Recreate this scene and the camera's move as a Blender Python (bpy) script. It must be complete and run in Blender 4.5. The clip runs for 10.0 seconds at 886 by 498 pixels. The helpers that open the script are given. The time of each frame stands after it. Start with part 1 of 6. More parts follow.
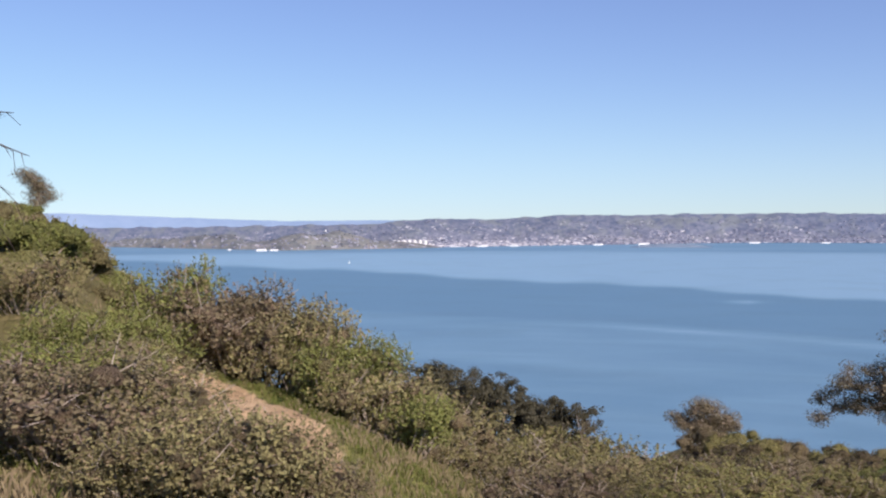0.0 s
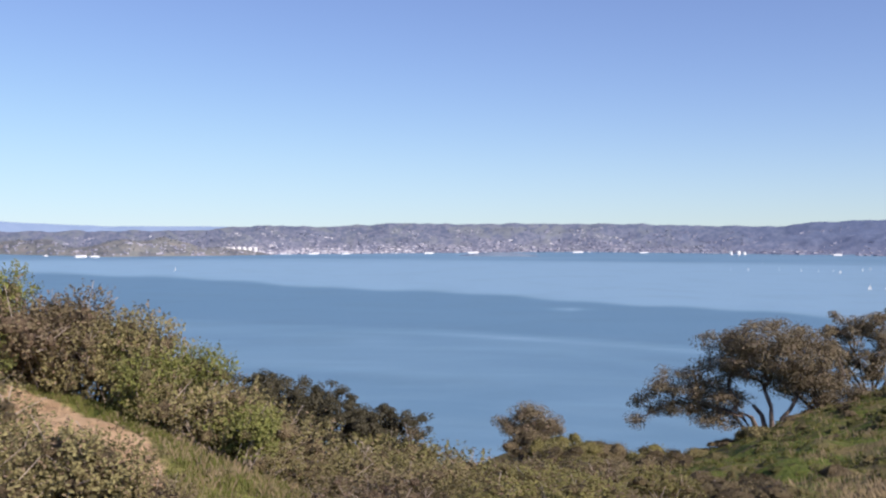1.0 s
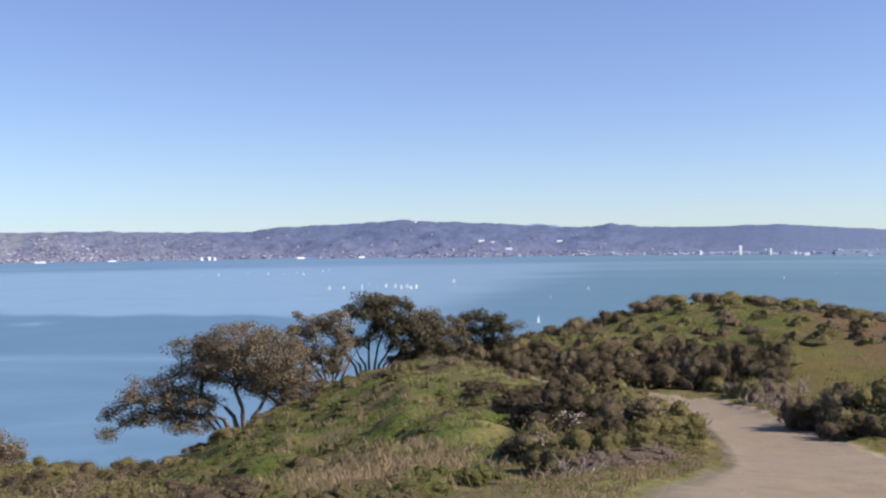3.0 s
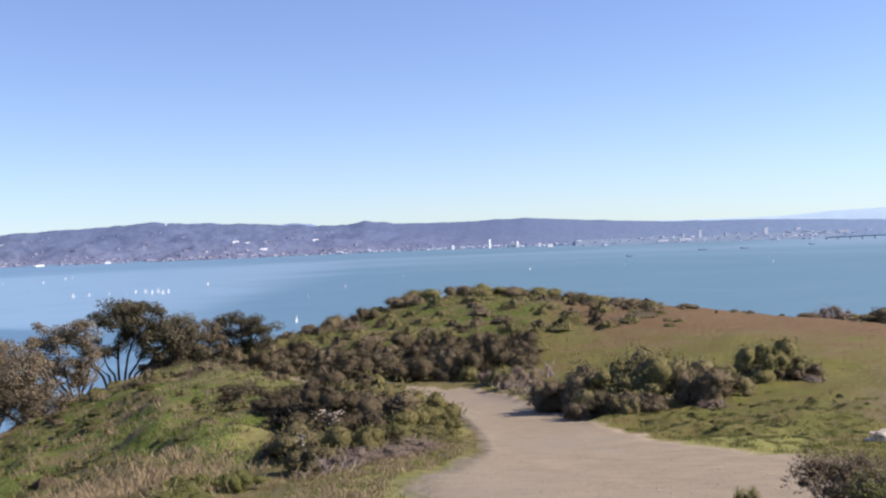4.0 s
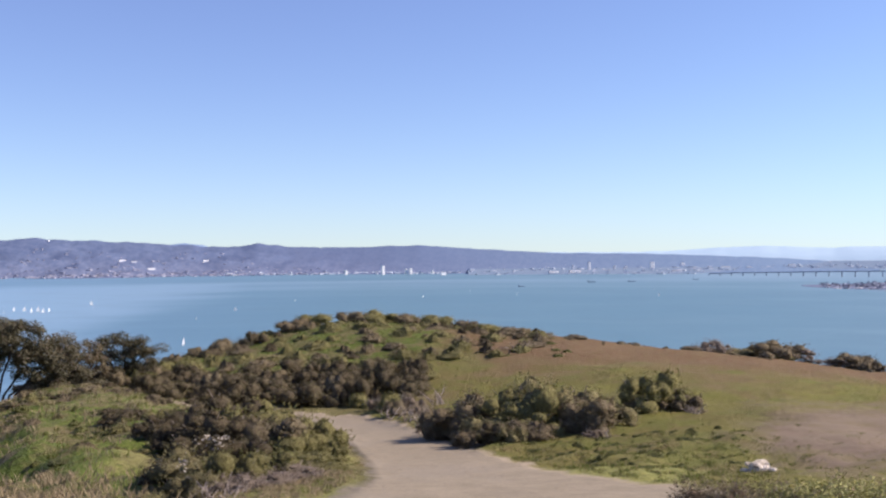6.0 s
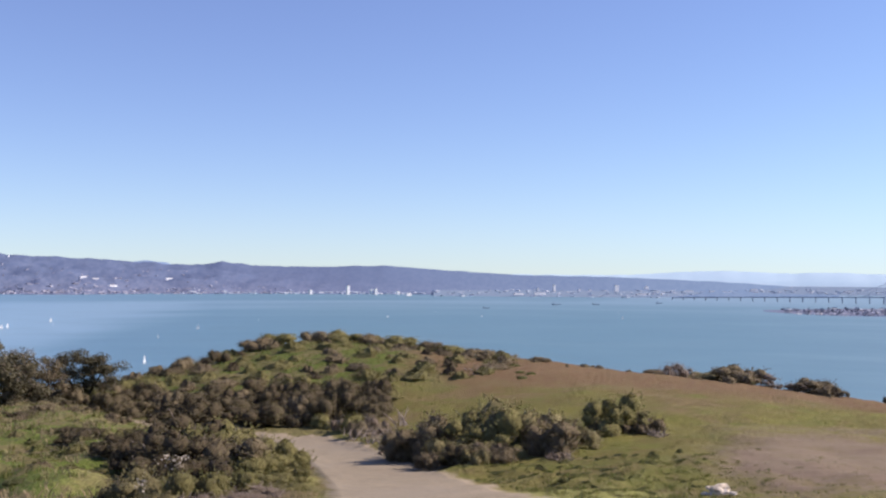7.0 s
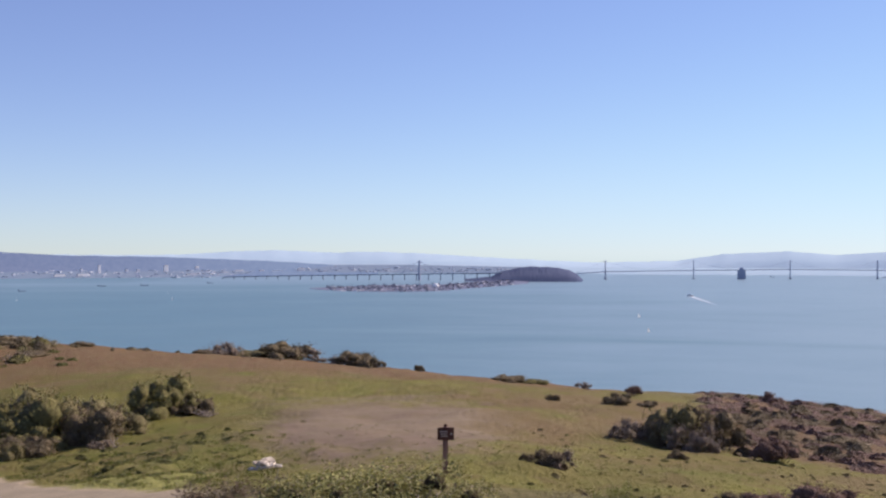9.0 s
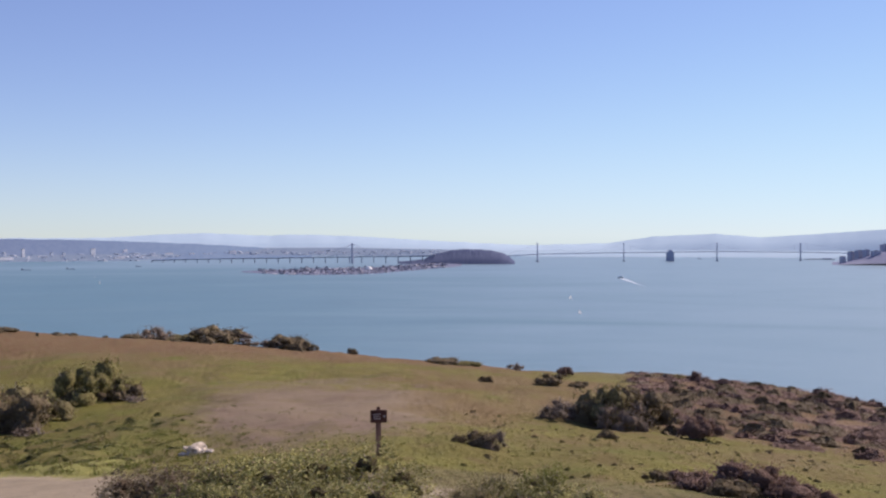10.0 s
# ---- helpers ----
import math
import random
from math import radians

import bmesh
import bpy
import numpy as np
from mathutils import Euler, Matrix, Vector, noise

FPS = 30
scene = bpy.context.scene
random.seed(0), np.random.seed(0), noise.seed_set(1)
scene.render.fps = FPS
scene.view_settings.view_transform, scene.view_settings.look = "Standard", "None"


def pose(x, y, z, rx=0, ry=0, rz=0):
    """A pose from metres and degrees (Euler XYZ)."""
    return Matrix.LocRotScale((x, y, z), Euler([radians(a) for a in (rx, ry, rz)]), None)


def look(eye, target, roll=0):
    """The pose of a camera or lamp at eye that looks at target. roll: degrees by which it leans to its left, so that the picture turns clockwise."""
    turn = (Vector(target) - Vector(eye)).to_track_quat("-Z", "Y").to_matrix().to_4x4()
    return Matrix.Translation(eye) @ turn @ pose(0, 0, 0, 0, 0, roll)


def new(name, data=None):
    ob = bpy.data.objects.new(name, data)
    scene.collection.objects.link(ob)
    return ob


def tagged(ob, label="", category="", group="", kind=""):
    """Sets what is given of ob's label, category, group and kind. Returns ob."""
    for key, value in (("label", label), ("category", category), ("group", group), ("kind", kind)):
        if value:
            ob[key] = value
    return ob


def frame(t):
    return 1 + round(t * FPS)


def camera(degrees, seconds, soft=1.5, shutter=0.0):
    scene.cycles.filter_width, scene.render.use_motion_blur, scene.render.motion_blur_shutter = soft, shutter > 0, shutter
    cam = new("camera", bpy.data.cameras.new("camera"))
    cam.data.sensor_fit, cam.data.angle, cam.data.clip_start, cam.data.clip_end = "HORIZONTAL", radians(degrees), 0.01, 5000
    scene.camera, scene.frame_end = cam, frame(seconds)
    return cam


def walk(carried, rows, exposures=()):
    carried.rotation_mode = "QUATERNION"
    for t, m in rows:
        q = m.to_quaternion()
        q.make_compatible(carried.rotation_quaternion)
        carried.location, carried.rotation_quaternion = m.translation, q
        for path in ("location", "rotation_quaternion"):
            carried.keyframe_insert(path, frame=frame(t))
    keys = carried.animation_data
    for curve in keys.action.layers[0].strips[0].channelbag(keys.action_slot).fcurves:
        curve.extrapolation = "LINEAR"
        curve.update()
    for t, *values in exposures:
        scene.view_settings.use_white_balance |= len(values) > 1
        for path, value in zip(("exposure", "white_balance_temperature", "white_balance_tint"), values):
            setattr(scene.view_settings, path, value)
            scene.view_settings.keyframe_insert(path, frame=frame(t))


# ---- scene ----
EYE = 70.0                      # camera's height over the bay
FOV = 47.28
cam = camera(FOV, 10.0, soft=2.3)
ARM = 0.2                       # the camera is turned round at this distance from the body

# seconds, bearing to the right of +y, pitch, roll
TURNS = [
    (0.0, 0.0, -1.43, -0.31), (0.5, 4.93, -2.15, 0.09), (1.0, 9.51, -0.99, 0.27), (1.5, 15.82, -0.28, -0.35),
    (2.0, 22.14, -0.41, -0.16), (2.5, 30.92, -0.51, -0.69), (3.0, 38.83, -0.75, -0.78), (3.2, 42.02, -0.65, -1.38),
    (4.3, 55.90, -1.50, -2.17), (4.5, 57.61, -1.41, -1.96), (5.0, 58.02, -0.46, -1.33), (5.2, 58.34, -0.37, -1.32),
    (6.3, 59.30, 0.66, 0.14), (6.5, 61.42, 1.08, 0.06), (7.0, 60.54, 1.34, 0.23), (7.5, 64.86, 0.76, -0.82),
    (8.0, 73.07, 1.12, -0.37), (8.5, 81.93, 0.98, 0.03), (9.0, 85.57, 0.23, -0.01), (9.5, 86.26, -0.29, 0.42),
    (10.0, 89.35, -0.75, -0.07),
]


def held(az, pitch, roll):
    a, p = radians(az), radians(pitch)
    eye = Vector((ARM * math.sin(a), ARM * math.cos(a), EYE))
    ahead = Vector((math.sin(a) * math.cos(p), math.cos(a) * math.cos(p), math.sin(p)))
    return look(eye, eye + ahead, roll)


walk(cam, [(t, held(az, pitch, roll)) for t, az, pitch, roll in TURNS],
     exposures=[(0.0, 0.42, 5650, 22), (2.5, 0.42, 5650, 22), (3.2, 0.60, 5650, 22), (4.5, 0.72, 5650, 23), (7.5, 0.57, 5700, 24), (10.0, 0.38, 5850, 28)])

# ---- world and sun ----
SUN_AZ, SUN_EL = 140.0, 36.0
world = bpy.data.worlds.new("sky")
scene.world = world
world.use_nodes = True
wn, wl = world.node_tree.nodes, world.node_tree.links
sky = wn.new("ShaderNodeTexSky")
sky.sky_type = "NISHITA"
sky.sun_disc = False
sky.sun_elevation, sky.sun_rotation = radians(SUN_EL), radians(SUN_AZ)
sky.altitude, sky.air_density, sky.dust_density, sky.ozone_density = 100, 0.91, 0.0, 5.0
split, join = wn.new("ShaderNodeSeparateColor"), wn.new("ShaderNodeCombineColor")
wl.new(sky.outputs[0], split.inputs[0])
for k, (power, share) in enumerate(((0.78, 1.155), (0.89, 0.95), (0.84, 0.985))):   # thin haze evens the sky out
    bend, gain = wn.new("ShaderNodeMath"), wn.new("ShaderNodeMath")
    bend.operation, gain.operation = "POWER", "MULTIPLY"
    bend.inputs[1].default_value, gain.inputs[1].default_value = power, share
    wl.new(split.outputs[k], bend.inputs[0])
    wl.new(bend.outputs[0], gain.inputs[0])
    veil = wn.new("ShaderNodeMath")
    veil.operation = "SMOOTH_MIN"
    veil.inputs[1].default_value, veil.inputs[2].default_value = (3.6, 4.9, 5.3)[k], 2.0
    wl.new(gain.outputs[0], veil.inputs[0])
    blend = wn.new("ShaderNodeMix")
    blend.inputs[0].default_value = (0.5, 0.5, 0.75)[k]
    wl.new(gain.outputs[0], blend.inputs[2])
    wl.new(veil.outputs[0], blend.inputs[3])
    wl.new(blend.outputs[0], join.inputs[k])
wl.new(join.outputs[0], wn["Background"].inputs["Color"])
wn["Background"].inputs["Strength"].default_value = 0.112

sun = new("sun", bpy.data.lights.new("sun", "SUN"))
sun.data.energy, sun.data.angle, sun.data.color = 5.0, radians(0.5), (1.0, 0.84, 0.61)
sa, se = radians(SUN_AZ), radians(SUN_EL)
sun.matrix_world = look((0, 0, 200), Vector((0, 0, 200)) - Vector((math.sin(sa) * math.cos(se), math.cos(sa) * math.cos(se), math.sin(se))))


# ---- materials ----
class Mat:
    """A node material with a Principled shader and short ways to add nodes."""

    def __init__(self, name, rough=0.9, spec=0.2):
        self.m = bpy.data.materials.new(name)
        self.m.use_nodes = True
        self.n, self.l = self.m.node_tree.nodes, self.m.node_tree.links
        self.p = self.n["Principled BSDF"]
        self.p.inputs["Roughness"].default_value = rough
        self.p.inputs["Specular IOR Level"].default_value = spec

    def put(self, socket, value):
        if isinstance(value, bpy.types.NodeSocket):
            self.l.new(value, socket)
        elif isinstance(value, tuple) and len(value) == 3:
            socket.default_value = (*value, 1)
        else:
            socket.default_value = value

    def noise(self, scale, detail=4, rough=0.6, stretch=(1, 1, 1), coords="Object", distort=0.0):
        c = self.n.new("ShaderNodeTexCoord")
        mp = self.n.new("ShaderNodeMapping")
        mp.inputs["Scale"].default_value = stretch
        self.l.new(c.outputs[coords], mp.inputs["Vector"])
        t = self.n.new("ShaderNodeTexNoise")
        t.inputs["Scale"].default_value, t.inputs["Detail"].default_value = scale, detail
        t.inputs["Roughness"].default_value, t.inputs["Distortion"].default_value = rough, distort
        self.l.new(mp.outputs[0], t.inputs["Vector"])
        return t.outputs["Fac"]

    def ramp(self, fac, lo, hi, a=0.0, b=1.0):
        r = self.n.new("ShaderNodeMapRange")
        r.interpolation_type = "SMOOTHSTEP"
        self.put(r.inputs["Value"], fac)
        for key, v in (("From Min", lo), ("From Max", hi), ("To Min", a), ("To Max", b)):
            r.inputs[key].default_value = v
        return r.outputs[0]

    def mix(self, fac, a, b, blend="MIX"):
        x = self.n.new("ShaderNodeMix")
        x.data_type, x.blend_type = "RGBA", blend
        self.put(x.inputs[0], fac)
        self.put(x.inputs[6], a)
        self.put(x.inputs[7], b)
        return x.outputs[2]

    def math(self, op, a, b=0.5):
        x = self.n.new("ShaderNodeMath")
        x.operation = op
        self.put(x.inputs[0], a)
        self.put(x.inputs[1], b)
        return x.outputs[0]

    def attr(self, name):
        a = self.n.new("ShaderNodeAttribute")
        a.attribute_name = name
        return a.outputs["Fac"]

    def island(self):
        return self.n.new("ShaderNodeNewGeometry").outputs["Random Per Island"]

    def random(self):
        return self.n.new("ShaderNodeObjectInfo").outputs["Random"]

    def colour(self, value):
        self.put(self.p.inputs["Base Color"], value)
        return self

    def bump(self, height, strength=0.5, distance=0.05):
        b = self.n.new("ShaderNodeBump")
        b.inputs["Strength"].default_value, b.inputs["Distance"].default_value = strength, distance
        self.put(b.inputs["Height"], height)
        self.l.new(b.outputs[0], self.p.inputs["Normal"])
        return self

    def glow_through(self, colour, share=0.3):
        """Light that passes through thin leaves."""
        t = self.n.new("ShaderNodeBsdfTranslucent")
        self.put(t.inputs["Color"], colour)
        s = self.n.new("ShaderNodeMixShader")
        s.inputs[0].default_value = share
        self.l.new(self.p.outputs[0], s.inputs[1])
        self.l.new(t.outputs[0], s.inputs[2])
        self.l.new(s.outputs[0], self.n["Material Output"].inputs["Surface"])
        return self


def plain(name, colour, rough=0.8, spec=0.2, vary=0.25, scale=6.0):
    m = Mat(name, rough, spec)
    dark = tuple(c * (1 - vary) for c in colour)
    m.colour(m.mix(m.ramp(m.noise(scale, 5), 0.3, 0.7), dark, colour))
    return m.m


def leaf_material(name, fresh, dull, dead, dead_share=0.12, even=0.0):
    """Leaves that differ one from the other; even: how far they blend, for small leaves seen from afar."""
    m = Mat(name, 0.65, 0.25)
    i = m.island()
    c = m.mix(m.ramp(i, 0.0, 1.0, 0.25 + 0.25 * even, 0.85 - 0.15 * even), dull, fresh)
    c = m.mix(m.ramp(m.noise(2.2, 3), 0.40, 0.60), c, m.mix(0.7 - 0.4 * even, c, dull))
    c = m.mix(m.math("GREATER_THAN", i, 1 - dead_share), c, dead)
    c = m.mix(m.ramp(m.random(), 0, 1, 0.0, 0.45), c, dull)
    m.colour(c)
    m.glow_through(c, 0.22)
    return m.m


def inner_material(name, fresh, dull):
    """Dense twigs and foliage inside a bush; the tones carry painted inner shade."""
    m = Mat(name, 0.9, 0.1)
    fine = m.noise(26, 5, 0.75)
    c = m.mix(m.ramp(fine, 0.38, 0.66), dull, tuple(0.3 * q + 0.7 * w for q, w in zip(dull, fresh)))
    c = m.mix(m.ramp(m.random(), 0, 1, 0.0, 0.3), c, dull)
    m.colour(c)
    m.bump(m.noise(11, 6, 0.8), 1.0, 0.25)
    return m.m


def bark_material(name, light, dark):
    m = Mat(name, 0.9, 0.1)
    m.colour(m.mix(m.ramp(m.noise(5, 6, 0.7, (1, 1, 0.25)), 0.35, 0.65), dark, light))
    m.bump(m.noise(22, 4, 0.7, (1, 1, 0.2)), 0.6, 0.02)
    return m.m


def ground_material():
    m = Mat("hillside", 0.95, 0.1)
    fine, mid, big, tuft = m.noise(9, 6, 0.7), m.noise(1.3, 5, 0.65), m.noise(0.16, 4, 0.6), m.noise(3.2, 4, 0.6)
    olive = m.mix(m.ramp(mid, 0.35, 0.68), (0.150, 0.135, 0.052), (0.210, 0.172, 0.086))
    olive = m.mix(m.ramp(fine, 0.35, 0.7), olive, (0.105, 0.100, 0.038))
    lump, grove = m.noise(0.75, 4, 0.55), m.noise(0.33, 4, 0.6)
    green = m.mix(m.ramp(fine, 0.3, 0.7), (0.070, 0.104, 0.018), (0.142, 0.168, 0.037))
    green = m.mix(m.ramp(lump, 0.50, 0.60, 0, 0.85), green, (0.145, 0.122, 0.056))
    green = m.mix(m.ramp(grove, 0.52, 0.62, 0, 0.8), green, (0.185, 0.152, 0.072))
    green = m.mix(m.ramp(tuft, 0.56, 0.66, 0, 0.8), green, (0.060, 0.058, 0.024))
    broad = m.noise(0.09, 4, 0.6, distort=0.6)
    meadow = m.mix(m.ramp(fine, 0.3, 0.7), (0.122, 0.112, 0.030), (0.168, 0.148, 0.047))
    meadow = m.mix(m.ramp(grove, 0.46, 0.62, 0, 0.7), meadow, (0.126, 0.136, 0.030))
    meadow = m.mix(m.ramp(broad, 0.50, 0.64, 0, 0.85), meadow, m.mix(m.ramp(fine, 0.3, 0.7), (0.148, 0.110, 0.050), (0.184, 0.140, 0.068)))
    meadow = m.mix(m.ramp(broad, 0.50, 0.36, 0, 0.7), meadow, (0.166, 0.160, 0.038))
    meadow = m.mix(m.ramp(lump, 0.54, 0.64, 0, 0.5), meadow, (0.140, 0.104, 0.046))
    red = m.mix(m.ramp(fine, 0.3, 0.72), (0.138, 0.088, 0.047), (0.180, 0.120, 0.064))
    red = m.mix(m.ramp(mid, 0.45, 0.66), red, (0.165, 0.125, 0.060))
    bare = m.mix(m.ramp(mid, 0.35, 0.65), (0.142, 0.106, 0.074), (0.182, 0.138, 0.096))
    bare = m.mix(m.ramp(broad, 0.42, 0.62, 0, 0.8), bare, (0.188, 0.150, 0.100))
    bare = m.mix(m.ramp(lump, 0.50, 0.66, 0, 0.6), bare, (0.165, 0.134, 0.076))
    dry = m.mix(m.ramp(fine, 0.3, 0.7), (0.190, 0.155, 0.080), (0.280, 0.225, 0.130))
    lush = m.mix(m.ramp(fine, 0.3, 0.7), (0.185, 0.200, 0.050), (0.285, 0.270, 0.090))
    road = m.mix(m.ramp(mid, 0.3, 0.7), (0.240, 0.204, 0.136), (0.300, 0.252, 0.174))
    road = m.mix(m.ramp(m.noise(30, 5, 0.8), 0.46, 0.64, 0, 0.85), road, (0.180, 0.150, 0.108))
    road = m.mix(m.ramp(big, 0.5, 0.62, 0, 0.45), road, (0.250, 0.215, 0.160))
    trail = m.mix(m.ramp(mid, 0.3, 0.7), (0.400, 0.272, 0.150), (0.545, 0.395, 0.238))
    ragged = m.math("SUBTRACT", m.math("ADD", m.math("MULTIPLY", mid, 0.75), m.math("ADD", m.math("MULTIPLY", fine, 0.3), m.math("MULTIPLY", big, 0.9))), 0.98)
    c = olive
    for name, paint in (("green", green), ("meadow", meadow), ("red", red), ("bare", bare), ("dry", dry), ("lush", lush)):
        c = m.mix(m.ramp(m.math("ADD", m.attr(name), ragged), 0.25, 0.75), c, paint)
    edge = m.math("SUBTRACT", m.math("ADD", m.math("MULTIPLY", mid, 1.0), m.math("MULTIPLY", fine, 0.8)), 0.90)
    for name, paint in (("road", road), ("trail", trail)):
        c = m.mix(m.ramp(m.math("ADD", m.attr(name), edge), 0.32, 0.68), c, paint)
    m.colour(c)
    m.bump(m.math("MULTIPLY", m.math("ADD", fine, m.math("MULTIPLY", tuft, 2.5)), m.math("MULTIPLY", m.ramp(m.attr("road"), 0.3, 0.8, 1.0, 0.12), m.ramp(m.attr("bare"), 0.2, 0.8, 1.0, 0.22))), 0.8, 0.10)
    return m.m


def water_material():
    m = Mat("bay_water", 0.22, 0.5)
    place = m.n.new("ShaderNodeCombineXYZ")
    m.put(place.inputs[0], m.math("MULTIPLY", m.attr("bearing"), 0.07))
    m.put(place.inputs[1], m.math("MULTIPLY", m.attr("reach"), 8.0))
    band = m.n.new("ShaderNodeTexNoise")
    band.inputs["Scale"].default_value, band.inputs["Detail"].default_value, band.inputs["Distortion"].default_value = 1.0, 5, 0.5
    m.l.new(place.outputs[0], band.inputs["Vector"])
    streak = band.outputs["Fac"]
    patch = m.noise(0.012, 4, 0.6)
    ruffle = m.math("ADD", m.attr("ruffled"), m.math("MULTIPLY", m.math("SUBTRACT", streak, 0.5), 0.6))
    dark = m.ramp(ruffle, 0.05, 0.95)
    # Calm water is paler: the sky's reflected brightness is put into its colour.
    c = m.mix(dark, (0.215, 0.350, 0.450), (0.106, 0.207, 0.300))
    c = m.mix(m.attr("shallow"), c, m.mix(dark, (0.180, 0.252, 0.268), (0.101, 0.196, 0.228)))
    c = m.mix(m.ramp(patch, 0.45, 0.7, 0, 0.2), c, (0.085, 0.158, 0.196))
    m.colour(c)
    m.p.inputs["IOR"].default_value = 1.33
    m.put(m.p.inputs["Roughness"], m.ramp(dark, 0.0, 1.0, 0.34, 0.46))
    m.bump(m.math("ADD", m.noise(0.35, 4, 0.7), m.noise(1.1, 3, 0.6)), 0.22, 0.2)
    return m.m


# Distant surfaces; the colours passed in already hold the air's haze.
def far_material(name, low, high, speck=None):
    m = Mat(name, 1.0, 0.0)
    c = m.mix(m.ramp(m.noise(0.009, 8, 0.7), 0.38, 0.62), low, high)
    if speck:
        c = m.mix(m.ramp(m.noise(0.02, 5, 0.75), 0.55, 0.72, 0, 0.8), c, speck)
    m.colour(c)
    return m.m


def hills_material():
    """Wooded hills across the bay: woods, clearings and pale built-up slopes near the shore, with distance haze painted
    into the colours.
    """
    m = Mat("hazed_wooded_hills", 1.0, 0.0)
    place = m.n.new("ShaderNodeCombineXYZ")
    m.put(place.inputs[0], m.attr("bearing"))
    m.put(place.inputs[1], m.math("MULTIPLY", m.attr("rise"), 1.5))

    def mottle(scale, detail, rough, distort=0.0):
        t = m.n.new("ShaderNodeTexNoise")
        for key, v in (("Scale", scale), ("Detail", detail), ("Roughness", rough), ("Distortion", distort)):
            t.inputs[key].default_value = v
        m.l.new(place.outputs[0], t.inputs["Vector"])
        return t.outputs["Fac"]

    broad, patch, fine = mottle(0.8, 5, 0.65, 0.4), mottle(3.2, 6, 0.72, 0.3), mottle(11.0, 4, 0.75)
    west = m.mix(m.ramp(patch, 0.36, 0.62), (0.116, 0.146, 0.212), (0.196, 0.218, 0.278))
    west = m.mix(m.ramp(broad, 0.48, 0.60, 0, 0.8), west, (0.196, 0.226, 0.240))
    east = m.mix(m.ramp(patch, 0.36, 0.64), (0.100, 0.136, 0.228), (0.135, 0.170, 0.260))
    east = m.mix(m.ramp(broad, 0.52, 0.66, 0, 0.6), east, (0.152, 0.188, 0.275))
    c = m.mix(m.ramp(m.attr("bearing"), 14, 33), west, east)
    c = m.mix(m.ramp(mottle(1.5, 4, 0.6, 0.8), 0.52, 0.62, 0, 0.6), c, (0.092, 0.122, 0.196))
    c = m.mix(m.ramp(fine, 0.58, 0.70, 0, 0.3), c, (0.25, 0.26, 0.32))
    # Painted haze: with bearing the patches sink into one even blue.
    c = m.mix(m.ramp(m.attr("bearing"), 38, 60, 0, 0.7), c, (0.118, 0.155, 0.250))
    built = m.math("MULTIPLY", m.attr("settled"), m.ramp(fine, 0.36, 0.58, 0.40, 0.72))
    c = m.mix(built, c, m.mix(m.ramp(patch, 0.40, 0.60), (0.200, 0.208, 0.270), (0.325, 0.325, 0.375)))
    # The paler mask lays a second coat of painted haze over everything.
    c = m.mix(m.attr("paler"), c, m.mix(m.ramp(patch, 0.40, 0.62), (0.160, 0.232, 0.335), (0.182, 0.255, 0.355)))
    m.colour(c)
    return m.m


def headland_material():
    m = Mat("far_grassy_headland", 1.0, 0.0)
    big, mid = m.noise(0.011, 5, 0.6, distort=0.5), m.noise(0.035, 6, 0.7)
    c = m.mix(m.ramp(mid, 0.38, 0.64), (0.165, 0.182, 0.180), (0.235, 0.235, 0.222))
    c = m.mix(m.ramp(big, 0.50, 0.60, 0, 0.8), c, (0.120, 0.130, 0.150))
    c = m.mix(m.ramp(big, 0.45, 0.36, 0, 0.7), c, (0.275, 0.250, 0.240))
    m.colour(c)
    return m.m


GROUND, WATER = ground_material(), water_material()
BARK_GREY = bark_material("grey_bark", (0.42, 0.36, 0.30), (0.20, 0.165, 0.135))
BARK_OAK = bark_material("oak_bark", (0.260, 0.215, 0.180), (0.105, 0.085, 0.072))
BARK_DARK = bark_material("dark_bark", (0.085, 0.068, 0.055), (0.032, 0.026, 0.022))
DEADWOOD = bark_material("bleached_deadwood", (0.42, 0.36, 0.30), (0.20, 0.165, 0.135))
LEAF_TONES = {      # sunlit, dull and dead leaves, share of dead ones
    "green": ((0.320, 0.345, 0.090), (0.165, 0.180, 0.052), (0.28, 0.21, 0.12), 0.06),
    "olive": ((0.385, 0.355, 0.150), (0.175, 0.154, 0.070), (0.33, 0.24, 0.16), 0.12),
    "brown": ((0.300, 0.262, 0.132), (0.150, 0.120, 0.072), (0.22, 0.16, 0.115), 0.2),
    # bright: sun highlights on the leaves are painted into its first tone.
    "bright": ((0.600, 0.580, 0.200), (0.150, 0.148, 0.050), (0.36, 0.27, 0.16), 0.08),
    "dark": ((0.168, 0.150, 0.062), (0.078, 0.062, 0.038), (0.14, 0.10, 0.075), 0.12),
    "moss": ((0.320, 0.308, 0.100), (0.158, 0.147, 0.053), (0.24, 0.17, 0.115), 0.12),
    "grey": ((0.370, 0.310, 0.225), (0.240, 0.190, 0.140), (0.34, 0.28, 0.22), 0.3),
    "russet": ((0.330, 0.225, 0.170), (0.200, 0.132, 0.104), (0.19, 0.12, 0.095), 0.2),
    "tussock": ((0.188, 0.204, 0.054), (0.100, 0.112, 0.031), (0.24, 0.19, 0.10), 0.15),
    "oak": ((0.340, 0.292, 0.170), (0.180, 0.150, 0.094), (0.25, 0.19, 0.15), 0.15),
    "oak_dark": ((0.172, 0.160, 0.078), (0.088, 0.078, 0.045), (0.17, 0.13, 0.09), 0.1),
    "pine": ((0.135, 0.124, 0.072), (0.070, 0.066, 0.040), (0.11, 0.10, 0.06), 0.1),
}
